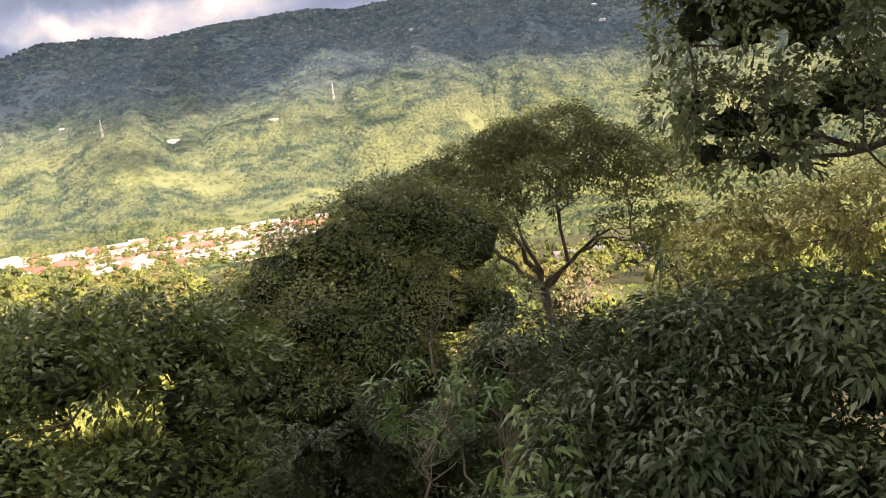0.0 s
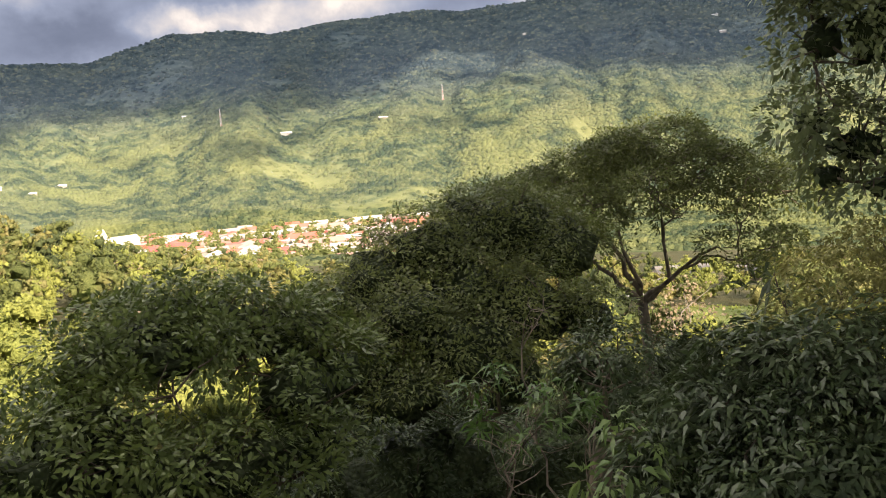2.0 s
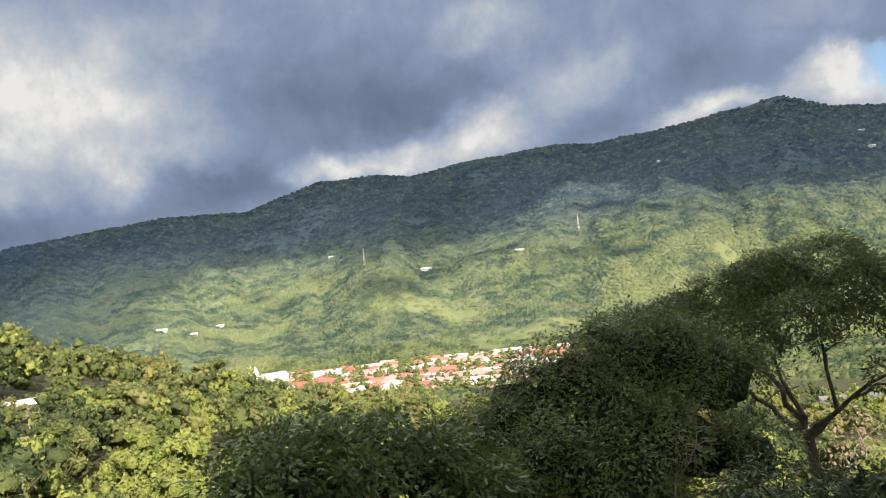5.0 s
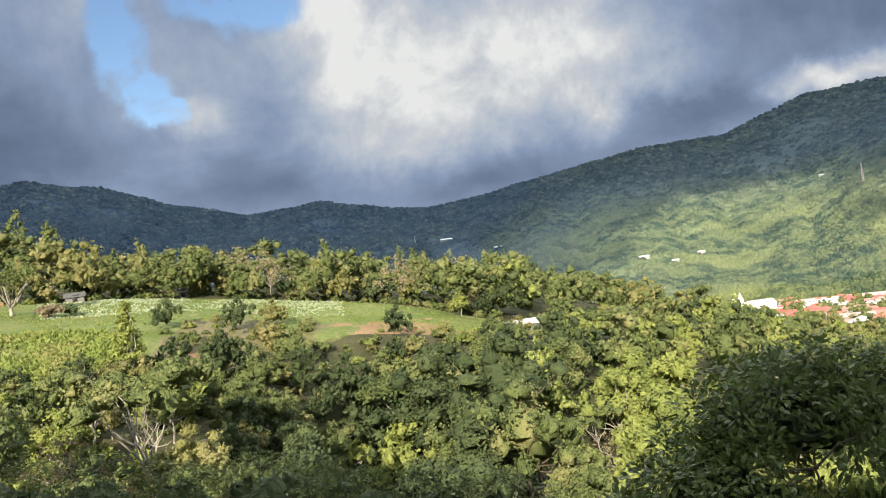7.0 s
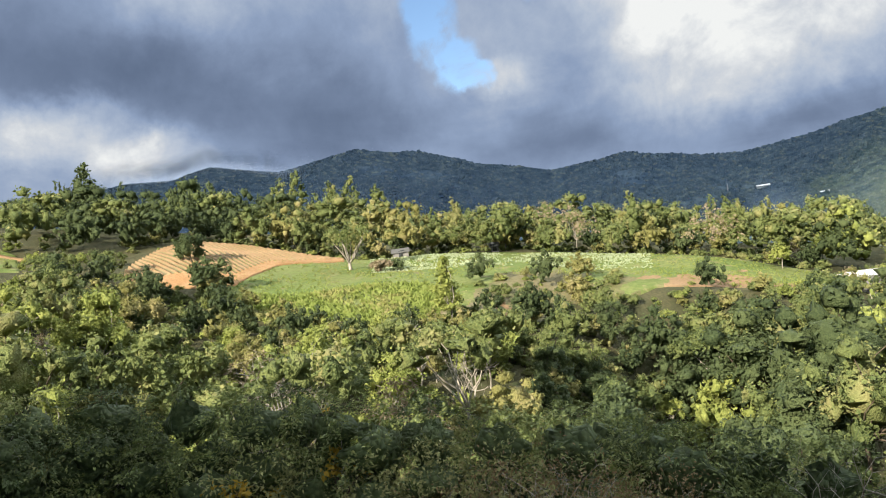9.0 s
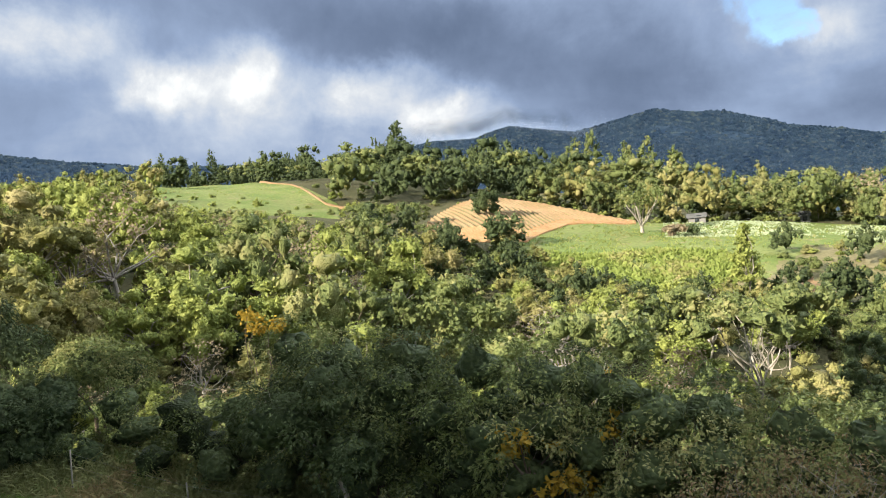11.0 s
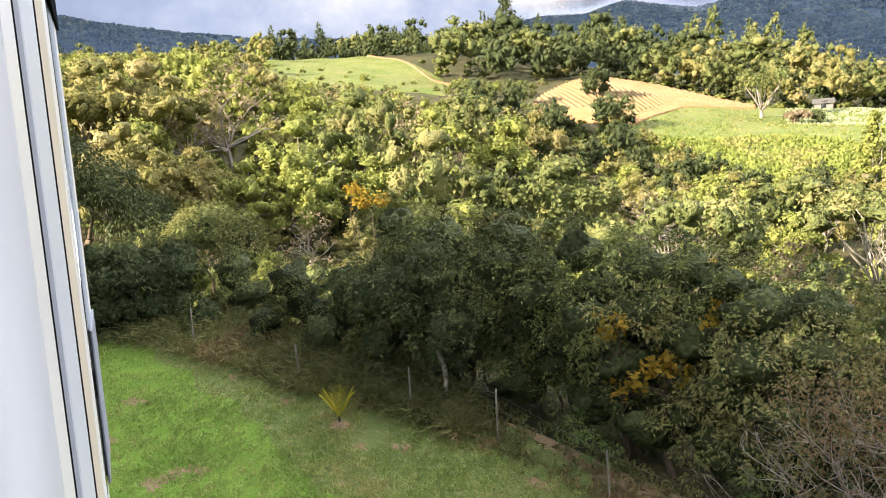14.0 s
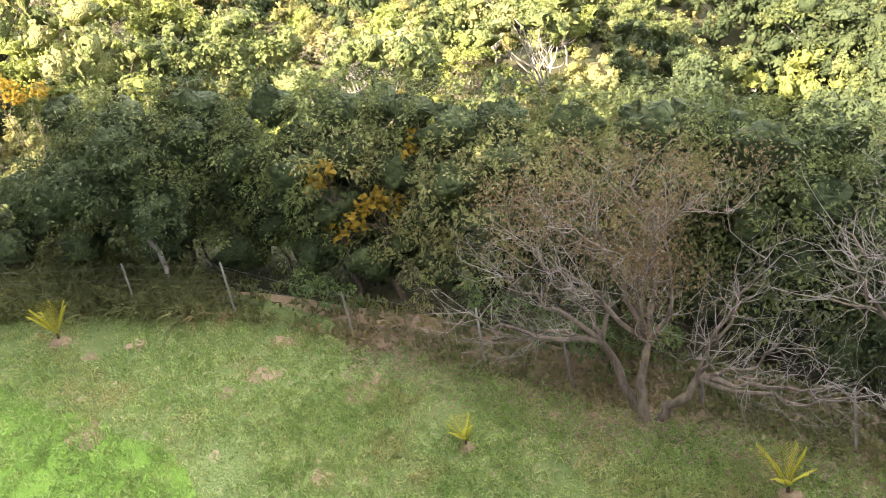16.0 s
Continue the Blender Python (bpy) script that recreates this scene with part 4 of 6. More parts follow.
draped("fallow_field", ya, np.full(40, 222.0), np.full(40, 252.0), 20, mottled("fallow_grass", [(0.16, 0.15, 0.06), (0.2, 0.17, 0.08), (0.13, 0.15, 0.05)], 0.08, 1.5), "dull brown fallow field below the trees", 0.3)
ya = np.linspace(99.3, 105.5, 40)
mid = np.interp(ya, [99.3, 101, 105.5], [198, 207, 262])
draped("dirt_road", ya, mid - 1.6, mid + 1.6, 6, SOIL, "bare earth track along the pasture", 0.55)

ya = np.linspace(-19, -3, 60)
draped("valley_meadow", ya, np.full(60, 95.0), np.full(60, 142.0), 40, PASTURE, "sunlit grassy plot down in the valley", 0.3)


def meadow_grass(name, count, yaw_lo, yaw_hi, r_lo, r_hi, length, mat, label, rows=0.0):
    """Tufts, or rows of crop plants, over a field."""
    g = np.random.default_rng(int(abs(yaw_lo) * 10))
    yaw = g.uniform(yaw_lo, yaw_hi, count)
    r = g.uniform(r_lo, r_hi, count)
    if rows:
        r = np.round(r / rows) * rows + g.normal(0, 0.08, count)
    ok = in_field(yaw, r) & (fractal(*polar(yaw, r), 7, 2, 3) > g.uniform(0.2, 0.6, count))
    ok &= ~((yaw > 54) & (yaw < 71) & (r < 152))
    x, y = polar(np.repeat(yaw[ok], 3), np.repeat(r[ok], 3))
    x, y = x + g.normal(0, length * 0.4, len(x)), y + g.normal(0, length * 0.4, len(x))
    at = np.stack([x, y, height(x, y) + 0.1], 1)
    way = units(g.normal(0, 0.6, (len(x), 3)) + [0, 0, 0.8])
    return tagged(part(name, sprays(at, way, units(g.normal(0, 1, (len(x), 3))), length * g.uniform(0.5, 1.3, len(x)), length * 0.5), mat), label, "grass", kind="stuff")


meadow_grass("bank_grass", 5200, 72.5, 88, 121, 144, 0.95, LEAF["bank"], "tall bright green grass on the slope below the field")
meadow_grass("meadow_grass", 9000, 47, 90, 126, 190, 0.45, LEAF["meadow"], "tufted yellow-green meadow grass")
meadow_grass("crop_rows", 5000, 58, 77.5, 160, 188, 0.5, LEAF["crop"], "rows of pale leafy crop plants on the meadow", 1.4)
meadow_grass("pasture_grass", 2500, 100, 112.5, 197, 270, 0.5, LEAF["meadow"], "short tufts on the hilltop pasture")
meadow_grass("rough_grass", 2600, -19, -3, 95, 142, 0.6, LEAF["bank"], "rough grass and weeds on the valley plot")
# ---- single trees and huts that stand out on the far side ----
def bank_tree(yaw, r, shape, leaf, bark, h, spread, count, size, label, seed, name="tree", girth=0.16, fork=0.3):
    x, y = polar(yaw, r)
    wood, crown, mass, *_ = tree_meshes(shape, seed, h, spread, count, size, girth, fork)
    top = thing(name, label, name, "", (x, y, float(height(x, y))))
    part("trunk", wood, BARK[bark], top)
    part("crown", merged([crown, mass]), LEAF[leaf], top)
    return top


def vase_tree(yaw, r, h, spread, leaf, count, label, seed):
    """Several pale stems that fan out from one foot, leafy above."""
    g = np.random.default_rng(seed)
    x, y = polar(yaw, r)
    top = thing("tree", label, "tree", "", (x, y, float(height(x, y))))
    stems, lobes = [tube(bent((0, 0, -0.4), (0, 0, h * 0.2), g, 0.02), np.linspace(0.42, 0.3, 5), 7)], []
    for k in range(9):
        a, q = k * 0.7 + g.uniform(0, 0.3), g.uniform(0.25, 1.0)
        e = np.array([math.cos(a) * spread * q, math.sin(a) * spread * q, h * g.uniform(0.6, 0.85)])
        stems.append(tube(bent((0, 0, h * 0.16), e, g, 0.06, 6), np.linspace(0.2, 0.05, 6), 5))
        lobes.append(tuple(e + [0, 0, h * 0.06]) + (spread * 0.3, h * 0.12))
    part("trunk", merged(stems), BARK["pale"], top)
    part("crown", clump_crown(lobes, count, 0.42, g), LEAF[leaf], top)
    return top


vase_tree(79.0, 166, 9.0, 4.6, "mid", 330, "pale many-stemmed tree at the meadow's edge", 1)
bank_tree(76.9, 163, "shrub", "dry", "brown", 2.6, 2.2, 220, 0.34, "brownish rounded bush on the meadow", 2, "shrub")
bank_tree(75.6, 165, "shrub", "deep", "brown", 2.4, 1.8, 200, 0.32, "dark leaning bush on the meadow", 3, "shrub")
bank_tree(89.6, 168, "shrub", "deep", "brown", 6.0, 3.2, 420, 0.36, "round dark green bush beside the plough land", 4, "shrub")
bank_tree(88.7, 146, "round", "deep", "brown", 7.0, 4.2, 380, 0.40, "dark spreading tree below the plough land", 5)
bank_tree(92.4, 158, "shrub", "deep", "brown", 1.6, 1.2, 120, 0.3, "small dark bush on the bare slope", 6, "shrub")
bank_tree(67.8, 192, "round", "olive", "pale", 9.5, 3.6, 200, 0.36, "pale-trunked tree with thin olive crown", 7, fork=0.42)
bank_tree(49.7, 176, "round", "bright", "pale", 6.0, 2.2, 300, 0.34, "small round tree with white trunk", 8, fork=0.4)
bank_tree(86.0, 214, "round", "mid", "brown", 8.0, 3.6, 330, 0.4, "round green tree above the plough land", 9)
bank_tree(83.6, 216, "shrub", "mid", "brown", 4.0, 3.0, 300, 0.4, "green bush above the plough land", 10, "shrub")
bank_tree(81.4, 218, "round", "mid", "brown", 6.0, 3.0, 300, 0.4, "green tree above the plough land", 11)
bank_tree(72.5, 120, "tall", "bright", "pale", 10.5, 3.2, 460, 0.34, "vine-clad column of bright leaves on the bank", 12)
bank_tree(95.6, 262, "tall", "deep", "brown", 20.0, 6.5, 620, 0.6, "tall dark pine on the hilltop", 13)
for k, (yaw, r, h) in enumerate([(62.8, 196, 9.0), (85.5, 78, 11.0), (71.8, 92, 8.0), (74.5, 104, 7.0), (100, 96, 8.0), (47, 96, 7.0), (84, 88, 7.5)]):
    wood, fine = bare_meshes(80 + k, h, h * 0.42)
    x, y = polar(yaw, r)
    top = thing("tree", "leafless grey tree with fine bare twigs", "tree", "bare trees on the bank", (x, y, float(height(x, y))))
    part("trunk", wood, BARK["pale"], top)
    part("branchwork", fine, BARK["dead"], top)

for k, (yaw, r, h, q, n) in enumerate([(106.2, 36, -2.3, 0.7, 170), (88.4, 19.4, -4.85, 0.42, 60), (85.2, 18.8, -5.75, 0.45, 80), (88.6, 19.2, -6.2, 0.3, 25), (81.8, 19.0, -4.4, 0.4, 30), (83.6, 60, -10.0, 0.9, 90)]):
    x, y = polar(yaw, r)
    z = float(height(x, y))
    g = np.random.default_rng(140 + k)
    top = thing("tree", "slender tree topped with orange-yellow flowers", "tree", "flowering trees", (x, y, z))
    tip = np.array([0, 0, h - z])
    limbs = [tube(bent((0, 0, -0.3), tip * 0.8, g, 0.05, 6), np.linspace(0.09, 0.04, 6), 6)]
    lobes = []
    for j in range(6):
        e = tip + g.normal(0, q * 0.8, 3) * [1, 1, 0.4]
        limbs.append(tube(bent(tip * 0.75, e, g, 0.1, 5), np.linspace(0.035, 0.012, 5), 4))
        lobes.append(tuple(e) + (q * 0.5, q * 0.35))
    part("trunk", merged(limbs), BARK["brown"], top)
    part("blossom", clump_crown(lobes, n, 0.12, g), LEAF["orange"], top, "clusters of orange-yellow flowers")

# ---- the house: its wall runs away from the camera, which leans out of a window ----
WALL_YAW = 123.63
wall_x, wall_n = toward(WALL_YAW), toward(WALL_YAW - 90)
HOUSE = Matrix(((wall_x.x, wall_n.x, 0, 0), (wall_x.y, wall_n.y, 0, 0), (0, 0, 1, 0), (0, 0, 0, 1)))  # x along the wall, y outward


def box(x0, x1, y0, y1, z0, z1, bevel=0.0):
    """A block, its upright edges cut by a bevel where one is given."""
    if bevel:
        ring = [(x0 + bevel, y0), (x1 - bevel, y0), (x1, y0 + bevel), (x1, y1 - bevel), (x1 - bevel, y1), (x0 + bevel, y1), (x0, y1 - bevel), (x0, y0 + bevel)]
        v = [(x, y, z) for z in (z0, z1) for x, y in ring]
        return np.array(v, float), [tuple(range(7, -1, -1)), tuple(range(8, 16))] + [(i, (i + 1) % 8, 8 + (i + 1) % 8, 8 + i) for i in range(8)]
    v = np.array([(x, y, z) for z in (z0, z1) for x, y in ((x0, y0), (x1, y0), (x1, y1), (x0, y1))], float)
    f = np.array([(0, 3, 2, 1), (4, 5, 6, 7), (0, 1, 5, 4), (1, 2, 6, 5), (2, 3, 7, 6), (3, 0, 4, 7)])
    return v, f


WHITE = plain("grey_white_paint", (0.41, 0.44, 0.49), 0.5, 0.04, spec=0.1)
FRAME = plain("frame_white", (0.80, 0.81, 0.83), 0.35, 0.03)
ALU = plain("frame_aluminium", (0.30, 0.33, 0.40), 0.6, 0.05, spec=0.1)
CREAM = plain("frame_cream", (0.66, 0.60, 0.50), 0.5, 0.08)
BLACK = plain("rubber_seal", (0.012, 0.012, 0.016), 1.0, 0.05, spec=0.0)
DARK = plain("dark_eave", (0.02, 0.021, 0.025), 1.0, 0.1, spec=0.0)
GLASS, gn = material("window_glass")
gn.add("ShaderNodeOutputMaterial", None, Surface=gn.add("ShaderNodeBsdfPrincipled", None, Base_Color=rgb(0.8, 0.85, 0.87), Roughness=0.02, Transmission_Weight=1.0))
house = thing("house", "pale painted house with white-framed sliding windows", "house")
house.matrix_basis = HOUSE
D = 0.12  # the wall's face lies this far behind the eye
part("wall", box(0.62, 1.485, -D - 0.22, -D, -13.5, 2.6), WHITE, house)
part("lower_wall", box(1.485, 4.02, -D - 0.22, -D - 0.012, -13.5, -1.30), WHITE, house)
part("upper_wall", box(1.485, 4.02, -D - 0.22, -D - 0.012, 1.45, 2.6), WHITE, house)
for x0 in (0.64, 3.90):
    part("side_wall", box(x0, x0 + 0.08, -1.6, -D - 0.222, -13.5, 2.6), WHITE, house)
part("bay_roof", box(0.62, 4.02, -1.6, -D, 2.602, 2.72), plain("bay_roof_sheet", (0.25, 0.25, 0.26), 0.5), house)
# unseen house body and roof, sized so their shadow covers lawn and garden trees
part("back_wall", box(-18, 30, -12, -1.6, -13.5, 6.9), WHITE, house)
part("roof", box(-18.6, 30.6, -12.6, -1.2, 6.9, 7.7), plain("roof_sheet", (0.25, 0.25, 0.26), 0.5), house)
part("eave", box(3.25, 4.03, -D + 0.008, -D + 0.020, 0.60, 2.6, 0.003), DARK, house, "dark metal eave trim")
window = thing("window_1", "white and grey sliding window frames set in the wall", "window", at=(0, 0, 0))
tagged(window, kind="structure")
window.matrix_basis = HOUSE
lo, hi = -1.29, 1.44
part("jamb", box(1.487, 1.731, -D - 0.1, -D + 0.0010, lo, hi, 0.003), FRAME, window, "white jamb trim")
part("seal", box(1.733, 1.767, -D - 0.1, -D + 0.0018, lo, hi), BLACK, window, "black rubber seal")
part("sash_frame", box(1.769, 1.905, -D - 0.1, -D + 0.0022, lo, hi, 0.003), ALU, window, "bluish aluminium sash stile")
part("sash_stile", box(1.907, 2.443, -D - 0.1, -D + 0.0045, lo, hi, 0.02), plain("sash_blue_white", (0.62, 0.67, 0.75), 0.4, 0.03), window, "wide bluish-white sash stile")
part("seal", box(2.445, 2.505, -D - 0.1, -D + 0.0052, lo, hi), BLACK, window)
part("mullion", box(2.507, 2.973, -D - 0.1, -D + 0.0058, lo, hi, 0.008), CREAM, window, "cream painted mullion")
outer_stile = part("outer_stile", box(2.975, 3.24, -D - 0.1, -D + 0.0068, lo, hi, 0.01), FRAME, window)
part("pane", box(3.242, 3.50, -D - 0.05, -D + 0.0060, lo, hi), GLASS, window)
part("screen_frame", box(3.502, 3.775, -D - 0.1, -D + 0.0075, lo, hi, 0.006), plain("screen_blue", (0.42, 0.48, 0.58), 0.5, 0.04), window)
end_stile = part("end_stile", box(3.777, 4.0, -D - 0.1, -D + 0.0085, lo, hi, 0.01), FRAME, window)
part("window_sill", box(3.45, 3.98, -D + 0.009, -D + 0.019, -1.30, -0.66, 0.003), ALU, window, "aluminium sill channel end")
part("latch", box(3.30, 3.40, -D + 0.0085, -D + 0.012, -0.90, -0.80, 0.002), BLACK, outer_stile, "small dark latch")

# ---- lawn and fence ----
def spot_at(yaw, r, z):
    x, y = polar(yaw, r)
    return np.array([x, y, z])


ly, lk = np.linspace(36, 142, 220), np.linspace(0, 1, 110)
reach = np.interp(ly, FENCE_YAW, FENCE_R) + 1.2
lr = 2.5 + (reach[None] - 2.5) * lk[:, None]
lx, lyy = polar(np.repeat(ly[None], len(lk), 0), lr)
lz = lawn_height(lx, lyy) + 0.10 * (fractal(lx, lyy, 1.6, 3, 7) - 0.5)
lawn = part("lawn", mesh_of("lawn", np.stack([lx, lyy, lz], -1).reshape(-1, 3), grid_faces(len(lk), len(ly))[:, ::-1], flat=False), LAWN)
lawn.data.materials.append(LITTER), lawn.data.materials.append(FRESH_LAWN)
from_fence = (reach[None] - lr) - (fractal(lx, lyy, 2.2, 3, 17) - 0.35) * 2.4 * (ly[None] < 104)
bare = (from_fence < np.where(ly < 89, 1.3, 0.2)[None]) | ((fractal(lx, lyy, 1.1, 2, 27) > 0.74) & (reach[None] - lr < 11))
# the upper lawn was mown later and is a fresher green
mown = (lr < np.interp(ly, [97, 102, 111, 113.6, 117.7, 120.4, 125, 142], [0, 11.0, 17.5, 19.7, 23.3, 25.6, 28.7, 38])[None] + 7.0 * (fractal(lx, lyy, 3.2, 4, 19) - 0.5)) & ~bare
lawn.data.polygons.foreach_set("material_index", np.where(mown, 2, bare)[:-1, :-1].astype(np.int32).ravel())
tagged(lawn, "sloping green lawn with bare litter patches by the fence", "lawn", kind="structure")

grass_rng = np.random.default_rng(21)


def tufts(name, count, yaw_lo, yaw_hi, r_lo, r_hi, length, width, mat, label, clump=5):
    """Grass blades in tufts over the lawn."""
    yaw = grass_rng.uniform(yaw_lo, yaw_hi, count)
    edge = np.interp(yaw, FENCE_YAW, FENCE_R)
    r = np.sqrt(grass_rng.uniform(r_lo ** 2, r_hi ** 2, count)) * edge
    x, y = polar(yaw, r)
    ok = fractal(x, y, 1.5, 2, 33) > grass_rng.uniform(0.12, 0.52, count)
    x, y = np.repeat(x[ok], clump), np.repeat(y[ok], clump)
    x, y = x + grass_rng.normal(0, 0.08, len(x)), y + grass_rng.normal(0, 0.08, len(x))
    at = np.stack([x, y, lawn_height(x, y) - 0.03], 1)
    way = units(grass_rng.normal(0, 0.55, (len(x), 3)) + [0, 0, 0.9])
    ln = length * grass_rng.uniform(0.5, 1.4, len(x))
    return tagged(part(name, leaves(at, way, units(grass_rng.normal(0, 1, (len(x), 3)) + [0.3, 0.2, 0]), ln, width, 0.1, 0.35), mat), label, "grass", kind="stuff")


tufts("grass", 17000, 46, 127, 0.4, 0.98, 0.19, 0.028, LEAF["grass"], "short blades of lawn grass in tufts", 7)
tufts("weeds", 2200, 46, 127, 0.5, 0.9, 0.30, 0.030, LEAF["grass"], "longer weed tufts in the lawn", 7)
tufts("long_grass", 4200, 100, 124, 0.97, 1.14, 0.85, 0.035, LEAF["weed"], "tall dry grass along the fence", 6)
tufts("bank_weeds", 1500, 46, 100, 0.975, 1.09, 0.35, 0.06, LEAF["weed"], "low weeds along the fence line", 6)

def litter(count, yaw_lo, yaw_hi):
    """Fallen leaves along the fence."""
    yaw = grass_rng.uniform(yaw_lo, yaw_hi, count)
    edge = np.interp(yaw, FENCE_YAW, FENCE_R)
    r = edge - np.abs(grass_rng.normal(0, 1.1, count)) + 0.6
    x, y = polar(yaw, r)
    at = np.stack([x, y, lawn_height(x, y) + 0.03 + 0.1 * (fractal(x, y, 1.6, 3, 7) - 0.5)], 1)
    way = units(grass_rng.normal(0, 1, (count, 3)) * [1, 1, 0.25])
    up = units(grass_rng.normal(0, 0.4, (count, 3)) + [0, 0, 1])
    return tagged(part("fallen_leaves", sprays(at, way, up, grass_rng.uniform(0.05, 0.13, count), 0.05, 0.0), LEAF["dry"]), "brown fallen leaves along the fence", "leaves", kind="stuff")


litter(12000, 46, 91)
POST = bark_material("post_wood", (0.16, 0.145, 0.125), (0.33, 0.30, 0.26), 9.0)
WIRE = plain("wire", (0.25, 0.24, 0.22), 0.5, 0.1, metal=0.8)
fence = thing("fence", "thin grey wooden posts with strands of wire", "fence")
post_spots = []
for k, yaw in enumerate([46, 52.3, 63.3, 73.4, 80.1, 89.8, 97.8, 104.1, 112, 119]):
    r = float(np.interp(yaw, FENCE_YAW, FENCE_R))
    x, y = polar(yaw, r)
    z = float(lawn_height(x, y))
    h = 1.3 + 0.12 * math.sin(k * 2.3)
    lean = np.array([0.06 * math.sin(k * 1.7), 0.06 * math.cos(k * 2.9), h])
    base = np.array([x, y, z])
    part("post", tube([base - [0, 0, 0.4], base, base + lean * 0.5, base + lean, base + lean + [0, 0, 0.004]], [0.029, 0.029, 0.027, 0.024, 0.001], 7), POST, fence)
    post_spots.append((base, lean))
for f in (0.35, 0.65, 0.92):
    line = []
    for (b0, l0), (b1, l1) in zip(post_spots, post_spots[1:]):
        line += [b0 + l0 * f, (b0 + l0 * f + b1 + l1 * f) / 2 - [0, 0, 0.03]]
    line.append(post_spots[-1][0] + post_spots[-1][1] * f)
    part("wire", tube(line, [0.004] * len(line), 4), WIRE, fence)


def palm_seedling(yaw, r, size, seed, label):
    """A young palm: a few stiff feathered fronds from the ground."""
    g = np.random.default_rng(seed)
    x, y = polar(yaw, r)
    palm = thing("palm_seedling", label, "palm", "young palms on the lawn", (x, y, float(lawn_height(x, y))))
    a = np.linspace(0, 2 * np.pi, 16, endpoint=False)
    rings = [(np.cos(a) * q, np.sin(a) * q, np.full(16, h)) for q, h in ((0.42, -0.05), (0.3, 0.05), (0.12, 0.1), (0.02, 0.1))]
    part("soil_mound", (np.concatenate([np.stack(t, 1) for t in rings]) * size, grid_faces(4, 16, True)), LITTER, palm)
    part("stem", tube([(0, 0, 0), (0.01, 0, 0.15 * size), (0.02, 0.01, 0.3 * size)], [0.05 * size, 0.045 * size, 0.03 * size], 7), BARK["brown"], palm)
    for k in range(7):
        b = k * 0.9 + g.uniform(0, 0.3)
        out = np.array([math.cos(b), math.sin(b), 0])
        t = np.linspace(0, 1, 14)
        tilt = g.uniform(0.25, 0.75)
        spine = np.array([0, 0, 0.25 * size]) + np.outer(t, out) * size * tilt + np.outer(t * (1 - 0.35 * t * tilt), [0, 0, 1.0]) * size * 1.05
        n = len(t)
        side = np.cross(out, [0, 0, 1.0])
        at = np.repeat(spine[2:], 2, 0)
        way = units(np.tile([side, -side], (n - 2, 1)) * 0.55 + np.repeat(np.gradient(spine, axis=0)[2:], 2, 0) * 10)
        frond = merged([tube(spine, np.linspace(0.018, 0.004, n) * size, 4), leaves(at, way, np.tile([0, 0, 1.0], (len(at), 1)) + out * 0.3, 0.30 * size, 0.045 * size, 0.2, 0.1)])
        part("frond", frond, LEAF["sprout"], palm)
    return palm


palm_seedling(109.4, 21.1, 0.78, 3, "young yellow-green palm on a soil mound")
palm_seedling(83.0, 13.4, 0.5, 4, "small yellow-green palm seedling in the grass")
palm_seedling(57.3, 12.3, 0.72, 5, "bright yellow palm seedling near the fence")

# ---- trees close to the house and along the fence ----
def garden_tree(label, base, lobes, leaf, bark, count, length, width, seed, per=8, droop=0.3, girth=0.16, fork_at=None, name="tree", style="tuft", shell=0.6, low=-0.5, group="", flat=False, inner=0.0, tuft=0.36, fan=False):
    """A tree whose lobes are given as yaw, distance, height, radius, half height."""
    g = np.random.default_rng(seed)
    x, y = polar(*base)
    z = float(height(x, y)) - 0.2
    L = [tuple(spot_at(a, r, h) - [x, y, z]) + (q, t) for a, r, h, q, t in lobes]
    top = thing(name, label, name, group, (x, y, z))
    mean = np.mean([l[:3] for l in L], 0)
    f = np.array(fork_at) - [x, y, z] if fork_at is not None else mean * [0.75, 0.75, 0.62]
    wood = [tube(bent((0, 0, -0.3), f, g, 0.06, 7), np.linspace(girth, girth * 0.7, 7), 9)]
    # each limb leaves the nearest lower wood, so that the crown forks again and again
    nodes, thick = [f], [girth * 0.6]
    for l in sorted(L, key=lambda l: np.linalg.norm(np.array(l[:3]) - f)):
        e = np.array(l[:3])
        k = int(np.argmin([np.linalg.norm(e - p) + (4.0 if p[2] > e[2] - 0.1 else 0.0) for p in nodes]))
        if fan and len(wood) < 34:
            k = 0
        limb = bent(nodes[k], e, g, 0.14 if fan else 0.1, 7)
        wide = np.linspace(thick[k] * (0.75 if fan else 0.8), max(girth * 0.1, thick[k] * 0.3), 7)
        wood.append(tube(limb, wide, 6))
        nodes += [p for p in limb[2:6]]
        thick += list(wide[2:6])
        for k in range(7):
            s = limb[g.integers(3, 7)]
            d = units(g.normal(0, 1, 3) + [0, 0, 0.3])
            wood.append(tube(bent(s, s + d * l[3] * g.uniform(0.6, 1.0), g, 0.12, 4), np.linspace(girth * 0.10, girth * 0.03, 4), 4))
    part("trunk", merged(wood), BARK[bark], top)
    if count:
        crown = whorl_crown(L, count, length, width, g, per, droop, low, shell, flat) if style == "whorl" else tuft_crown(L, count, per, length, width, g, droop, low, tuft)
        # the body's darker leaf colour paints shade into the crown's gaps
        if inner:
            part("inner_foliage", leaf_mass(L, g, 7, 9, inner, 0.25), LEAF["deep" if leaf in ("mid", "deep", "olive", "bright", "weed") else "inner"], top, "dense inner foliage in dark shade colour")
        part("crown", crown, LEAF[leaf], top)
    return top


def seen_lobes(rows):
    """Lobes given by yaw, distance and angle of height from the window."""
    return [(a, r, r * math.tan(radians(e)), q, t) for a, r, e, q, t in rows]


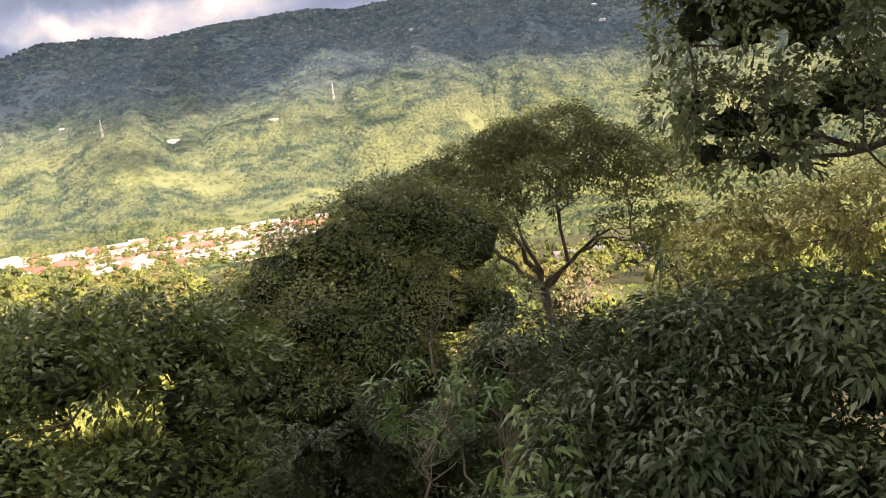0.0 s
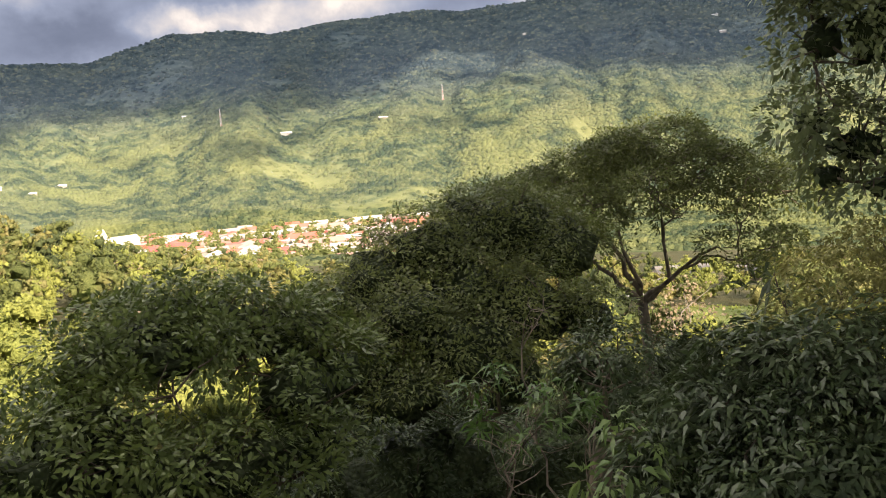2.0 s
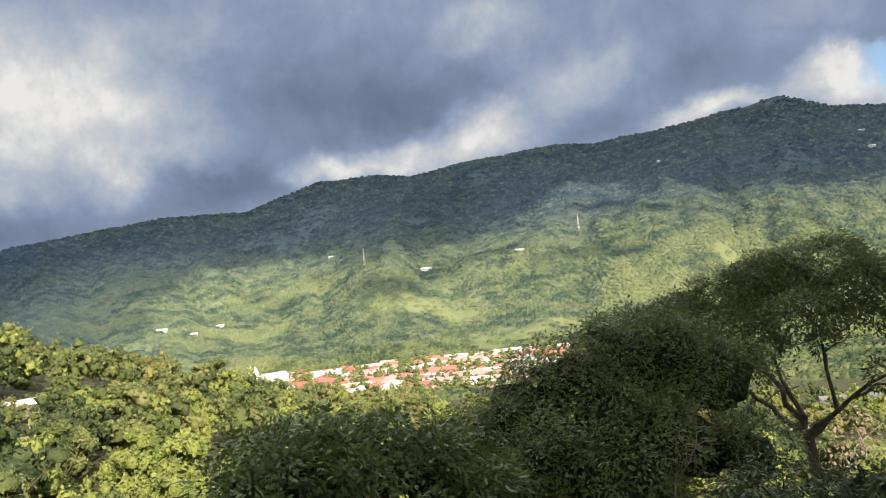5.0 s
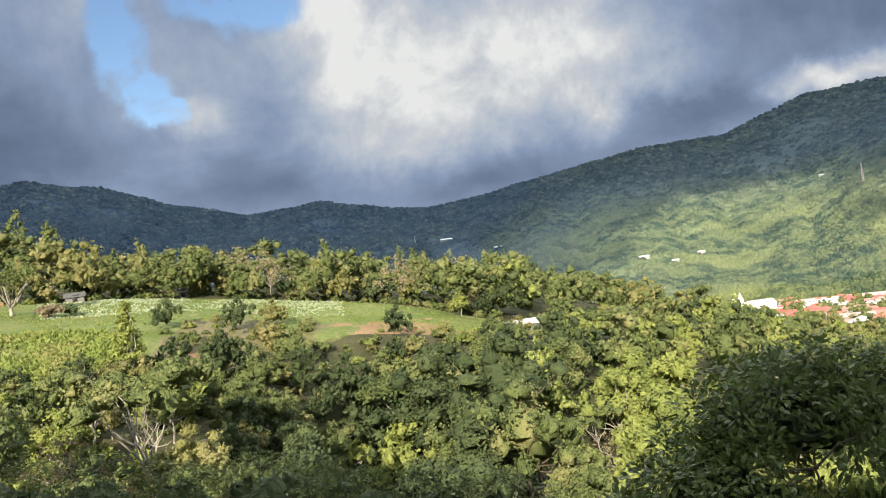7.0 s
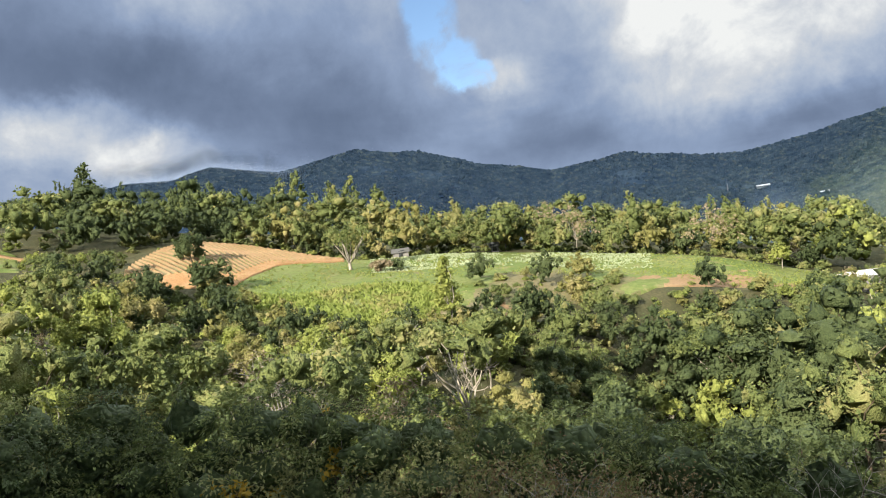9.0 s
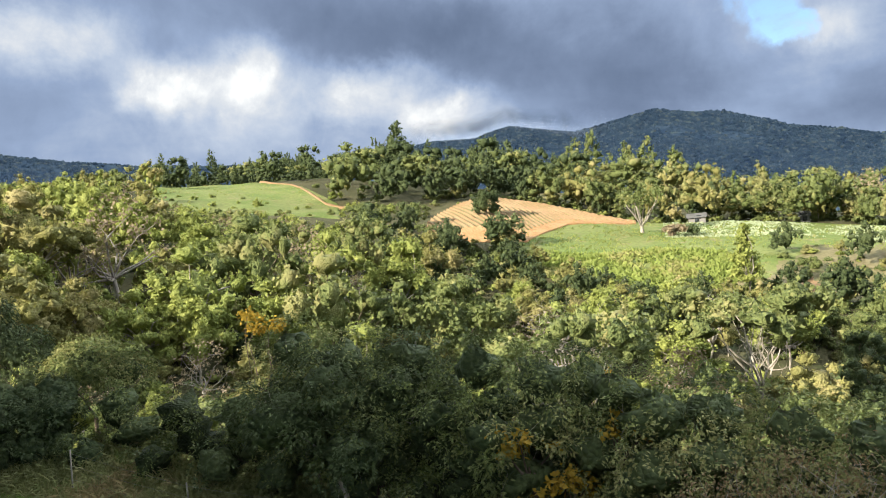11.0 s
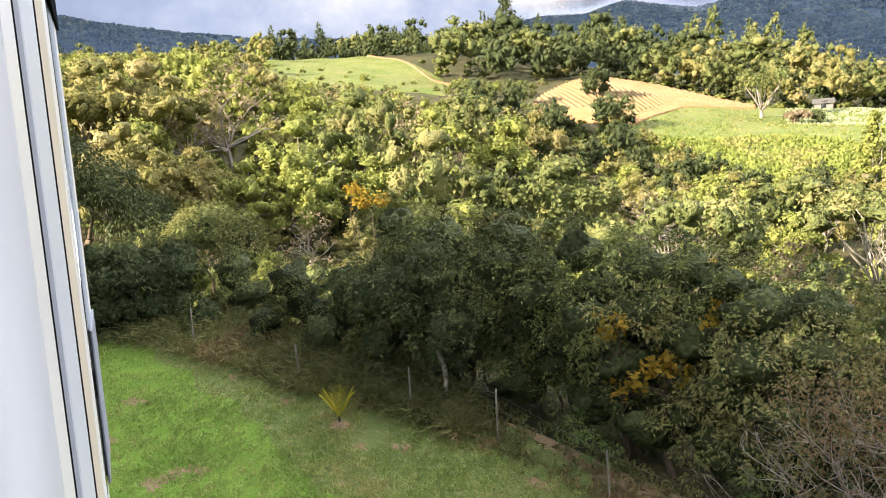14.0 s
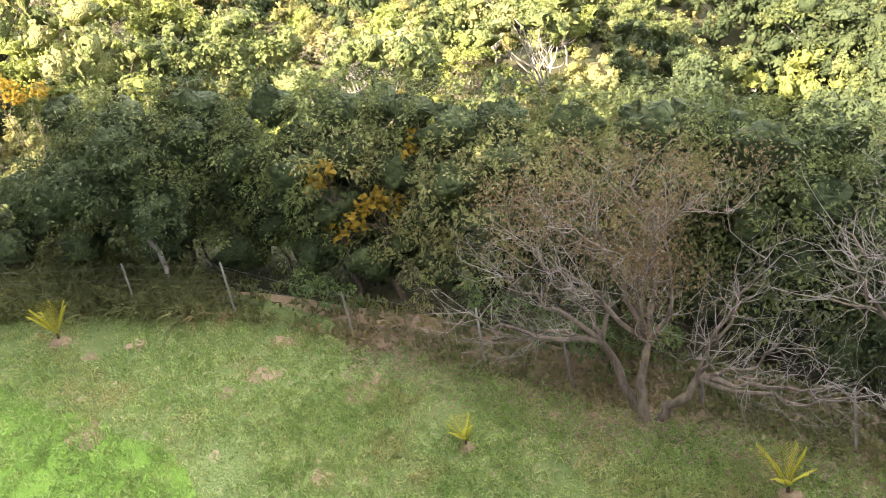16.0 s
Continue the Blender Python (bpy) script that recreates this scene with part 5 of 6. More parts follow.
garden_tree("broad fruit tree with glossy drooping leaves", (26, 10.5),
            seen_lobes([(26, 10.6, -12.0, 1.1, 0.62), (29.5, 10.4, -12.6, 1.0, 0.6), (22.5, 10.6, -12.6, 1.0, 0.6), (32.5, 10, -14.2, 0.8, 0.6), (19.5, 10.6, -13.6, 0.8, 0.6), (34.5, 9.6, -17.0, 0.7, 0.6), (27.5, 9.8, -13.6, 0.8, 0.5),
                        (32, 9.2, -18.2, 0.8, 0.6), (19.5, 9.8, -17.2, 0.9, 0.65), (16.5, 10.4, -16.2, 0.8, 0.6), (28.5, 8.8, -21.6, 0.8, 0.55), (34.5, 8.8, -22.0, 0.9, 0.7), (24, 8.9, -21.6, 0.8, 0.5), (21, 9.0, -21.0, 0.7, 0.5),
                        (31, 8.4, -25.5, 0.9, 0.6), (26, 8.3, -26.5, 0.9, 0.6), (36.5, 8.6, -19.5, 0.7, 0.6), (18, 9.4, -21.5, 0.6, 0.5)]),
            "glossy", "brown", 440, 0.115, 0.046, 31, 52, 0.12, 0.15, spot_at(26.2, 10.3, -4.4), inner=0.5, tuft=0.32, low=-0.3)
garden_tree("leafy green tree with small dense leaves", (6, 14.5),
            seen_lobes([(5, 15.2, -6.6, 1.1, 0.75), (8.5, 14.8, -8.2, 1.2, 0.8), (12, 14.4, -10.2, 1.1, 0.8), (2, 15.2, -7.0, 1.1, 0.8), (-1, 15, -9.0, 1.0, 0.75), (6, 14, -11.2, 1.2, 0.8), (15, 14, -12.2, 1.0, 0.7), (10, 13.4, -13.4, 1.2, 0.8),
                        (2, 13.8, -12.8, 1.2, 0.8), (18, 13.4, -13.4, 0.9, 0.7), (13.5, 12.8, -16.2, 1.0, 0.7), (6, 12.8, -15.6, 1.1, 0.7), (16.8, 12.4, -17.2, 0.8, 0.6), (-2.5, 13.8, -13.6, 0.8, 0.6), (11, 12, -18.6, 0.8, 0.5), (3, 12.6, -17.4, 0.7, 0.5)]),
            "small", "brown", 800, 0.095, 0.036, 32, 56, 0.12, 0.16, inner=0.62, tuft=0.40, low=-0.3)
garden_tree("umbrella-shaped tree with bare forking limbs below", (-5.5, 22.0),
            seen_lobes([(1, 22, -4.8, 1.0, 0.7), (-2, 22, -3.9, 1.1, 0.8), (-4.6, 22.3, -2.9, 1.0, 0.8), (-8.4, 22.5, -2.2, 1.3, 0.85), (-11, 22, -3.4, 1.0, 0.6), (-13.4, 22, -4.2, 0.9, 0.65), (-16.2, 22, -5.2, 0.9, 0.55), (-6.3, 22.8, -3.2, 0.8, 0.6),
                        (-6.8, 21, -4.8, 0.9, 0.45), (-3, 21, -6.0, 0.9, 0.55), (-0.5, 20.5, -7.4, 1.0, 0.6), (-10, 21.5, -5.3, 0.7, 0.32), (-13, 21, -7.2, 0.6, 0.3), (-15.2, 21, -8.8, 0.6, 0.35), (-11.4, 21.3, -8.8, 0.35, 0.22),
                        (1.5, 20, -8.8, 1.0, 0.6), (-2.4, 20.5, -8.6, 0.6, 0.4), (-7.8, 21.6, -6.8, 0.35, 0.22), (-13.6, 20.6, -10.4, 0.5, 0.25), (-4.8, 20.8, -7.4, 0.4, 0.3)]),
            "small", "tan", 1050, 0.115, 0.048, 33, 50, 0.12, 0.2, spot_at(-6.3, 22, -4.9), tuft=0.42, low=-0.6, fan=True)
garden_tree("tall overhanging tree with hanging dark leaves", (-35, 9.5),
            [(-18, 8, 0.6, 0.45, 0.4), (-17.3, 8, -0.1, 0.4, 0.3), (-17, 8, 1.2, 0.4, 0.35), (-21, 8.2, 0.6, 0.7, 0.6), (-25, 8.4, 0.6, 0.8, 0.7), (-20, 8, 1.6, 0.7, 0.6), (-24, 8, 2.0, 0.8, 0.6), (-20, 8, -0.35, 0.5, 0.35), (-23.5, 8, -0.35, 0.6, 0.35),
             (-29, 8.6, 1.2, 1.0, 0.9), (-34, 8.6, 0.8, 1.1, 1.0), (-27, 8.2, -0.2, 0.7, 0.4), (-18.3, 8, -0.62, 0.35, 0.22), (-21.5, 8, -0.72, 0.4, 0.22), (-32, 8.5, 2.6, 1.2, 1.0)],
            "hanging", "brown", 620, 0.085, 0.040, 34, 50, 0.2, 0.16, spot_at(-34, 9.2, -0.4), inner=0.36, tuft=0.28, low=-0.6)
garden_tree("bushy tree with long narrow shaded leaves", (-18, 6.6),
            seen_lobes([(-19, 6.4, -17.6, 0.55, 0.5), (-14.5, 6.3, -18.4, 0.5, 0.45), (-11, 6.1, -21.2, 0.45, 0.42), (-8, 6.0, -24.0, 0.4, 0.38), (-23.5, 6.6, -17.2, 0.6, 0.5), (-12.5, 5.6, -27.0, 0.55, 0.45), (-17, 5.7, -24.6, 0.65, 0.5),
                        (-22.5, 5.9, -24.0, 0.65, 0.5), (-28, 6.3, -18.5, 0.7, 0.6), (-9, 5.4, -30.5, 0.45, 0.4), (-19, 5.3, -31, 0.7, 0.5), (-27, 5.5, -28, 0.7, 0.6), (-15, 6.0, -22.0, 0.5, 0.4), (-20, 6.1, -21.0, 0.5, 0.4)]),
            "waxy_shade", "brown", 620, 0.105, 0.036, 35, 34, 0.35, 0.14, inner=0.55, tuft=0.24, low=-0.5)
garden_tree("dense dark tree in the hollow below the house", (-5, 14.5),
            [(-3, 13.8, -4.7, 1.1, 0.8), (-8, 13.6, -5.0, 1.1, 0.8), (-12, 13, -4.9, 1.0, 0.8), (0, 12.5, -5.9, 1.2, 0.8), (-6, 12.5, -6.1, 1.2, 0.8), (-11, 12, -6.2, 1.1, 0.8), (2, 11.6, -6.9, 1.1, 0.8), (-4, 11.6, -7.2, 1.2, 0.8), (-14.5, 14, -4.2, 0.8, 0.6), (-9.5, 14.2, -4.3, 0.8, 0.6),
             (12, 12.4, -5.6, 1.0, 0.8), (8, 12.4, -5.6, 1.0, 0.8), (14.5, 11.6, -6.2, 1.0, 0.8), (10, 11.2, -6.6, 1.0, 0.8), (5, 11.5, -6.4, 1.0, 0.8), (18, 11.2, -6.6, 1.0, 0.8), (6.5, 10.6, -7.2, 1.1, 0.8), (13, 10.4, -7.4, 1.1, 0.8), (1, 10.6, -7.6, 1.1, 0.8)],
            "waxy_shade", "brown", 420, 0.115, 0.044, 47, 44, 0.15, inner=0.75, tuft=0.38)
garden_tree("young bush with fresh light green leaves", (-6, 6.0), [(-4.6, 5.6, -2.45, 0.3, 0.3), (-5.2, 5.4, -2.75, 0.35, 0.3), (-4.2, 5.5, -2.95, 0.25, 0.25)], "fresh", "brown", 20, 0.12, 0.040, 46, 18, 0.5, 0.04, name="shrub", tuft=0.16)
garden_tree("palmate-leaved shrub with fresh green fronds", (3, 9.6),
            seen_lobes([(6.4, 9.2, -18.4, 0.28, 0.16), (3.8, 9.1, -17.0, 0.30, 0.16), (1.6, 9.2, -18.6, 0.28, 0.16), (-0.3, 9.2, -18.2, 0.28, 0.16), (-1.8, 9.1, -19.4, 0.26, 0.16), (5.3, 9.0, -20.4, 0.30, 0.18), (2.4, 8.9, -21.8, 0.30, 0.18), (0.4, 8.9, -20.6, 0.26, 0.16)]),
            "frond", "brown", 40, 0.21, 0.046, 36, 9, 0.3, 0.05, name="shrub", style="whorl", low=0.1, shell=0.8)
garden_tree("dark shaded shrub under the trees", (-1, 8.0), [(-1, 7.2, -3.9, 0.5, 0.4), (0.5, 7.4, -4.3, 0.6, 0.5), (-3, 7, -4.4, 0.6, 0.5)], "waxy_shade", "brown", 60, 0.09, 0.032, 37, 40, 0.3, 0.06, name="shrub", tuft=0.22)
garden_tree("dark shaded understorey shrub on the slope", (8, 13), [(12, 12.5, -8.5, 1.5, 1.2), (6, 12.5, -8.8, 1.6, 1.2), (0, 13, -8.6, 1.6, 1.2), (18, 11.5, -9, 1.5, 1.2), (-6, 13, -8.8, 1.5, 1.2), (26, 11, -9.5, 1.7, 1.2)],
            "waxy_shade", "brown", 170, 0.16, 0.06, 38, 40, 0.2, 0.1, name="shrub", inner=0.85)
garden_tree("olive-leaved tree behind the bushes", (-22, 13), [(-19, 13, -2.6, 0.9, 0.6), (-23, 13, -2.3, 1.1, 0.7), (-16.8, 13, -3.3, 0.7, 0.5), (-28, 13.5, -2.2, 1.2, 0.8), (-20, 12.4, -3.4, 0.9, 0.6)], "olive", "brown", 170, 0.13, 0.042, 39, 44, 0.4, tuft=0.34)
garden_tree("small dark palm with stiff fronds", (-15, 19), seen_lobes([(-15, 19, -10.6, 0.12, 0.1)]), "waxy_shade", "brown", 3, 0.95, 0.10, 48, 12, 0.35, 0.09, name="palm", style="whorl", low=0.0)
garden_tree("leaning old trunk with shaded leaves", (1.0, 9.0), [(-4, 10.5, -3.3, 0.8, 0.5), (-6, 11, -4.2, 0.8, 0.5)], "waxy_shade", "brown", 60, 0.11, 0.036, 40, 44, 0.3, 0.2, spot_at(-3.4, 10.2, -4.2))
snag_rng = np.random.default_rng(49)
for k, (yaw, el, r) in enumerate([(1.5, -13.6, 11.2), (-2.2, -15.2, 11.0), (4.6, -20.5, 8.6), (-3.6, -18.8, 9.6), (0.2, -16.8, 10.4)]):
    o = spot_at(yaw, r, r * math.tan(radians(el)) - 1.3)
    x, y, z = (float(c) for c in o)
    snag = thing("dead_branch", "bare pale twigs of a dead branch among leaves", "branch", "dead branches", (x, y, z))
    limb = bent((0, 0, -0.6), snag_rng.normal(0, 0.25, 3) + [0, 0, 1.3], snag_rng, 0.1, 7)
    twigs = [tube(limb, np.linspace(0.02, 0.008, 7), 5)]
    for j in range(14):
        a = limb[snag_rng.integers(3, 7)]
        twigs.append(tube(bent(a, a + snag_rng.normal(0, 0.24, 3) + [0, 0, 0.1], snag_rng, 0.18, 4), [0.007, 0.006, 0.005, 0.003], 4))
    part("branchwork", merged(twigs), BARK["tan"], snag)

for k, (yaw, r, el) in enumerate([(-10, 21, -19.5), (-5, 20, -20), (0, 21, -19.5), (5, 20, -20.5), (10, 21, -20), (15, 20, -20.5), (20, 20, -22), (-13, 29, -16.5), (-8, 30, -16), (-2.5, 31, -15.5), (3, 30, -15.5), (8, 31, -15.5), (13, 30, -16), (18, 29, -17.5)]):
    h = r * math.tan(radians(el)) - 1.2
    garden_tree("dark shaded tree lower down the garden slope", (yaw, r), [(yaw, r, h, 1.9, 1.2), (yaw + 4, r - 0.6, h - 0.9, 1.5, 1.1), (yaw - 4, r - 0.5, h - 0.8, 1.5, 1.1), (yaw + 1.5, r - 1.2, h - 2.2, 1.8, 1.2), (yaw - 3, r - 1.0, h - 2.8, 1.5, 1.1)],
                "waxy_shade", "brown", 130, 0.15, 0.06, 270 + k, 44, 0.15, 0.12, group="trees down the slope", tuft=0.5, inner=0.7)
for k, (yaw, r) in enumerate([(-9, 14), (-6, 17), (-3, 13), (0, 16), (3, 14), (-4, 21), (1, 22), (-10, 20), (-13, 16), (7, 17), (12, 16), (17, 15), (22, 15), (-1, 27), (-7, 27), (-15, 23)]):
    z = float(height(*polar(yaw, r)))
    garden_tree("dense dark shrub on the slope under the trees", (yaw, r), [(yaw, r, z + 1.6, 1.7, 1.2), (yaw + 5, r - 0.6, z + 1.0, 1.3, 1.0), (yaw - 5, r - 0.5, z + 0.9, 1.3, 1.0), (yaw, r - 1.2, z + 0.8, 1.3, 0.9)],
                "waxy_shade", "brown", 70, 0.13, 0.055, 230 + k, 40, 0.2, 0.06, name="shrub", group="shrubs under the trees", tuft=0.4, inner=0.7)

# banana plants by the farm hut
for k, (yaw, r) in enumerate([(44.3, 163), (43.6, 165), (43.0, 162), (44.8, 160), (42.4, 166)]):
    z = float(height(*polar(yaw, r)))
    garden_tree("banana plant with long pale green leaves", (yaw, r), [(yaw, r, z + 2.6, 0.3, 0.25)], "bank", "pale", 3, 2.3, 0.55, 290 + k, 6, 0.55, 0.16, name="banana_plant", style="whorl", group="banana plants", low=0.2)

# along the fence
garden_tree("dark green tree with slender pale trunk", (101.3, 21.0), [(102.5, 22.5, -3.4, 1.3, 1.0), (105.5, 22.5, -4.2, 1.3, 1.0), (98.5, 23, -4.0, 1.3, 1.2), (101, 22, -5.2, 1.4, 0.9)], "deep", "pale", 190, 0.13, 0.055, 51, 44, 0.15, 0.09, inner=0.55)
garden_tree("dark green forked tree beyond the fence", (95.8, 23.5), [(95, 24, -4.6, 1.4, 1.1), (92.5, 24, -5.6, 1.3, 1.1), (97.5, 24.5, -5.0, 1.2, 1.0), (94, 23, -6.2, 1.3, 0.8)], "deep", "pale", 190, 0.13, 0.055, 52, 44, 0.15, 0.12, spot_at(96, 23.6, -7.0), inner=0.55)
for k, (yaw, r, h, q) in enumerate([(108, 30, -6.6, 1.8), (112, 28, -7.0, 1.6), (104.5, 29, -6.6, 1.8), (99, 31, -6.4, 2.0), (92, 30, -6.8, 2.2), (88, 26, -7.2, 2.0), (85, 23.5, -6.6, 1.8), (82, 27, -7.6, 2.2), (78, 24, -7.4, 2.1),
                                    (74, 27, -8.4, 2.2), (70, 23, -7.6, 2.0), (66, 24, -8.2, 2.2), (61, 21, -7.0, 1.9), (57, 22, -7.6, 2.1), (52, 21, -7.4, 2.0), (116, 31, -6.2, 1.6), (47, 20, -8.2, 2.0), (90, 35, -9.5, 2.4), (80, 35, -11.0, 2.6), (70, 34, -12, 2.6), (60, 33, -13, 2.6), (98, 38, -9.6, 2.6), (106, 38, -8.4, 2.4)]):
    garden_tree("leafy shaded tree in the thicket by the fence", (yaw, r), [(yaw, r, h, q, q * 0.7), (yaw + 2.5, r - 1, h - 1.2, q * 0.8, q * 0.6), (yaw - 2.5, r - 0.6, h - 1.0, q * 0.8, q * 0.6), (yaw, r - 1.6, h - 2.2, q * 0.9, q * 0.6), (yaw + 1, r - 1.2, h - 3.2, q * 0.8, q * 0.5)],
                ("mid", "deep", "olive", "weed", "mid")[k % 5], ("brown", "pale")[k % 2], 150, 0.13, 0.058, 60 + k, 40, 0.15, 0.1, group="trees in the thicket", tuft=0.40, inner=0.5)
for k, (yaw, r) in enumerate([(44, 16), (50, 16), (55, 16.5), (60, 17.5), (65, 18), (70, 18.5), (75, 18.5), (79, 19), (84, 19.5), (88, 20.5), (93, 21.5), (98, 23), (103, 24.5), (107, 26), (111, 27.5), (115, 30)]):
    z = float(height(*polar(yaw, r)))
    garden_tree("low shaded shrub behind the fence", (yaw, r), [(yaw, r, z + 1.3, 1.2, 0.9), (yaw + 3, r - 0.5, z + 0.8, 1.0, 0.8), (yaw - 2, r - 0.7, z + 0.7, 0.9, 0.7), (yaw + 1, r + 0.8, z + 2.0, 1.2, 0.9)],
                ("mid", "deep", "small", "mid")[k % 4], "brown", 75, 0.12, 0.05, 90 + k, 40, 0.15, 0.05, name="shrub", group="shrubs behind the fence", inner=0.6)

for k, yaw in enumerate(np.arange(49, 104, 3.6)):
    r = float(np.interp(yaw, FENCE_YAW, FENCE_R)) + 4.2 + 0.8 * math.sin(k * 2.1)
    z = float(height(*polar(yaw, r)))
    garden_tree("dense shaded tree standing behind the fence", (yaw, r), [(yaw + 1.5 * math.sin(k), r, z + 4.2, 1.3, 1.0), (yaw + 2, r - 0.6, z + 3.0, 1.2, 0.9), (yaw - 2, r - 0.5, z + 3.2, 1.2, 0.9), (yaw, r - 0.9, z + 2.0, 1.3, 0.9), (yaw + 1, r - 0.6, z + 1.0, 1.2, 0.8)],
                ("mid", "deep", "mid")[k % 3], ("brown", "pale")[k % 2], 130, 0.12, 0.052, 160 + k, 40, 0.15, 0.08, group="trees in the thicket", tuft=0.38, inner=0.5)

for k, (yaw, r) in enumerate([(75.5, 15.9), (71.5, 15.6), (66.0, 15.2), (70.2, 14.9), (91, 18.4), (79, 16.9)]):
    z = float(height(*polar(yaw, r)))
    garden_tree("small fresh green bush at the fence", (yaw, r), [(yaw, r, z + 0.55, 0.45, 0.4), (yaw + 1.2, r + 0.2, z + 0.9, 0.4, 0.35), (yaw - 1.2, r, z + 0.4, 0.35, 0.3)], "fresh", "brown", 26, 0.11, 0.045, 200 + k, 26, 0.3, 0.03, name="shrub", group="small bushes at the fence", tuft=0.2)

# clipped hedge and dark tree at the lawn's upper end
garden_tree("dark clipped hedge at the lawn's end", (123, 31.5), [(a, 31 + d, h, 0.85, 0.75) for a in (119.6, 121.2, 122.8, 124.4, 126, 128) for d, h in ((-0.4, -5.2), (-0.3, -4.2), (0.5, -3.6))],
            "deep", "brown", 520, 0.13, 0.06, 120, 40, 0.2, 0.1, name="hedge", low=-0.95, inner=0.7, tuft=0.3)
garden_tree("large dark feathery tree above the hedge", (126, 36), [(126.5, 36, -0.2, 2.0, 1.5), (124, 36, -1.2, 1.7, 1.2), (122, 35.5, -2.2, 1.4, 1.0), (129, 36, 0.6, 2.4, 1.6), (120.3, 35, -3.2, 1.1, 0.8)], "deep", "brown", 460, 0.20, 0.065, 121, 44, 0.45, 0.2, inner=0.5, tuft=0.55)
garden_tree("rounded green bush beside the hedge", (117, 33), [(117.5, 33, -2.9, 1.4, 1.0), (115.5, 33, -3.2, 1.2, 0.9), (119, 33, -3.6, 1.1, 0.9)], "mid", "brown", 260, 0.13, 0.065, 122, 40, 0.2, 0.1, name="shrub", inner=0.55, tuft=0.34)

# nearly leafless spreading tree at the fence
def twiggy_tree(label, base, fork, tips, girth, seed, twigs, leaf=None, count=0, bark="dead"):
    g = np.random.default_rng(seed)
    x, y = polar(*base)
    o = np.array([x, y, float(lawn_height(x, y)) - 0.05])
    top = thing("tree", label, "tree", "", tuple(o))
    limbs, fine, ends = [], [], []
    for fk, group in zip(fork, tips):
        f = spot_at(*fk) - o
        limbs.append(tube(bent((g.uniform(-0.1, 0.1), g.uniform(-0.1, 0.1), -0.2), f, g, 0.08, 8), np.linspace(girth, girth * 0.6, 8), 9))
        for tip in group:
            e = spot_at(*tip) - o
            line = bent(f, e, g, 0.12, 9)
            limbs.append(tube(line, np.linspace(girth * 0.5, girth * 0.1, 9), 6))
            for k in range(twigs):
                s = line[g.integers(2, 9)]
                d = units(e - f + g.normal(0, 0.8, 3) * np.linalg.norm(e - f) + [0, 0, 0.4])
                tw = bent(s, s + d * g.uniform(0.5, 1.3), g, 0.2, 5)
                fine.append(tube(tw, np.linspace(girth * 0.08, girth * 0.025, 5), 4))
                for q in range(3):
                    c = tw[g.integers(2, 5)]
                    fine.append(tube(bent(c, c + units(d + g.normal(0, 0.7, 3)) * g.uniform(0.25, 0.6), g, 0.2, 3), [girth * 0.03, girth * 0.022, girth * 0.012], 3))
                if fk is fork[-1] or tip[2] > -5.2:
                    ends.append(tw[-1])
    part("trunk", merged(limbs), BARK["tan"], top)
    part("branchwork", merged(fine), BARK[bark], top, "fine bare grey twigs")
    if leaf:
        ends = np.array(ends)[g.integers(0, len(ends), count)] + g.normal(0, 0.22, (count, 3)) + [0, 0, 0.1]
        n = len(ends)
        part("crown", leaves(ends, units(g.normal(0, 1, (n, 3))), units(g.normal(0, 0.5, (n, 3)) + [0, 0, 1]), g.uniform(0.05, 0.10, n), 0.04), LEAF[leaf], top, "sparse rusty dry leaves")
    return top


twiggy_tree("spreading tree with bare grey twigs and few rusty leaves", (67.8, 13.9), [(70.6, 13.9, -7.7), (63.6, 13.8, -8.6), (67.0, 14.2, -8.0)],
            [[(80.6, 13.6, -6.5), (77.5, 13.6, -5.9), (79.3, 13.3, -7.0), (74.5, 13.8, -5.8), (72.3, 13.7, -6.4)],
             [(54.7, 13.3, -8.6), (51.7, 13.1, -8.3), (57, 13.3, -7.5), (60, 13.5, -6.9), (58, 13.8, -6.2)],
             [(73.5, 14.4, -5.2), (70.5, 14.7, -5.0), (67, 14.9, -5.0), (63.5, 14.7, -5.2), (60.5, 14.6, -5.6), (76, 14.4, -5.5), (65, 14.4, -5.7)]], 0.115, 71, 24, "rust", 6500)
twiggy_tree("leafless tree with pale grey twigs by the fence", (44, 14.5), [(46, 14.2, -8.0)], [[(53.5, 13.8, -5.6), (52, 13.6, -6.2), (50, 14, -5.0), (54, 13.4, -6.8), (47, 14, -4.6)]], 0.11, 72, 22)

# ---- the town in the valley, huts and masts on the slopes ----
ROOFS = varied("roof_colours", [(0.42, 0.10, 0.08), (0.44, 0.41, 0.38), (0.38, 0.16, 0.12), (0.50, 0.48, 0.46), (0.46, 0.13, 0.09), (0.40, 0.30, 0.26), (0.36, 0.22, 0.18), (0.46, 0.44, 0.42)])
WALLS = varied("wall_colours", [(0.40, 0.37, 0.33), (0.44, 0.42, 0.40), (0.34, 0.28, 0.22), (0.38, 0.32, 0.27), (0.31, 0.33, 0.32)])
PANE = plain("dark_pane", (0.04, 0.045, 0.05), 0.25, 0.05)


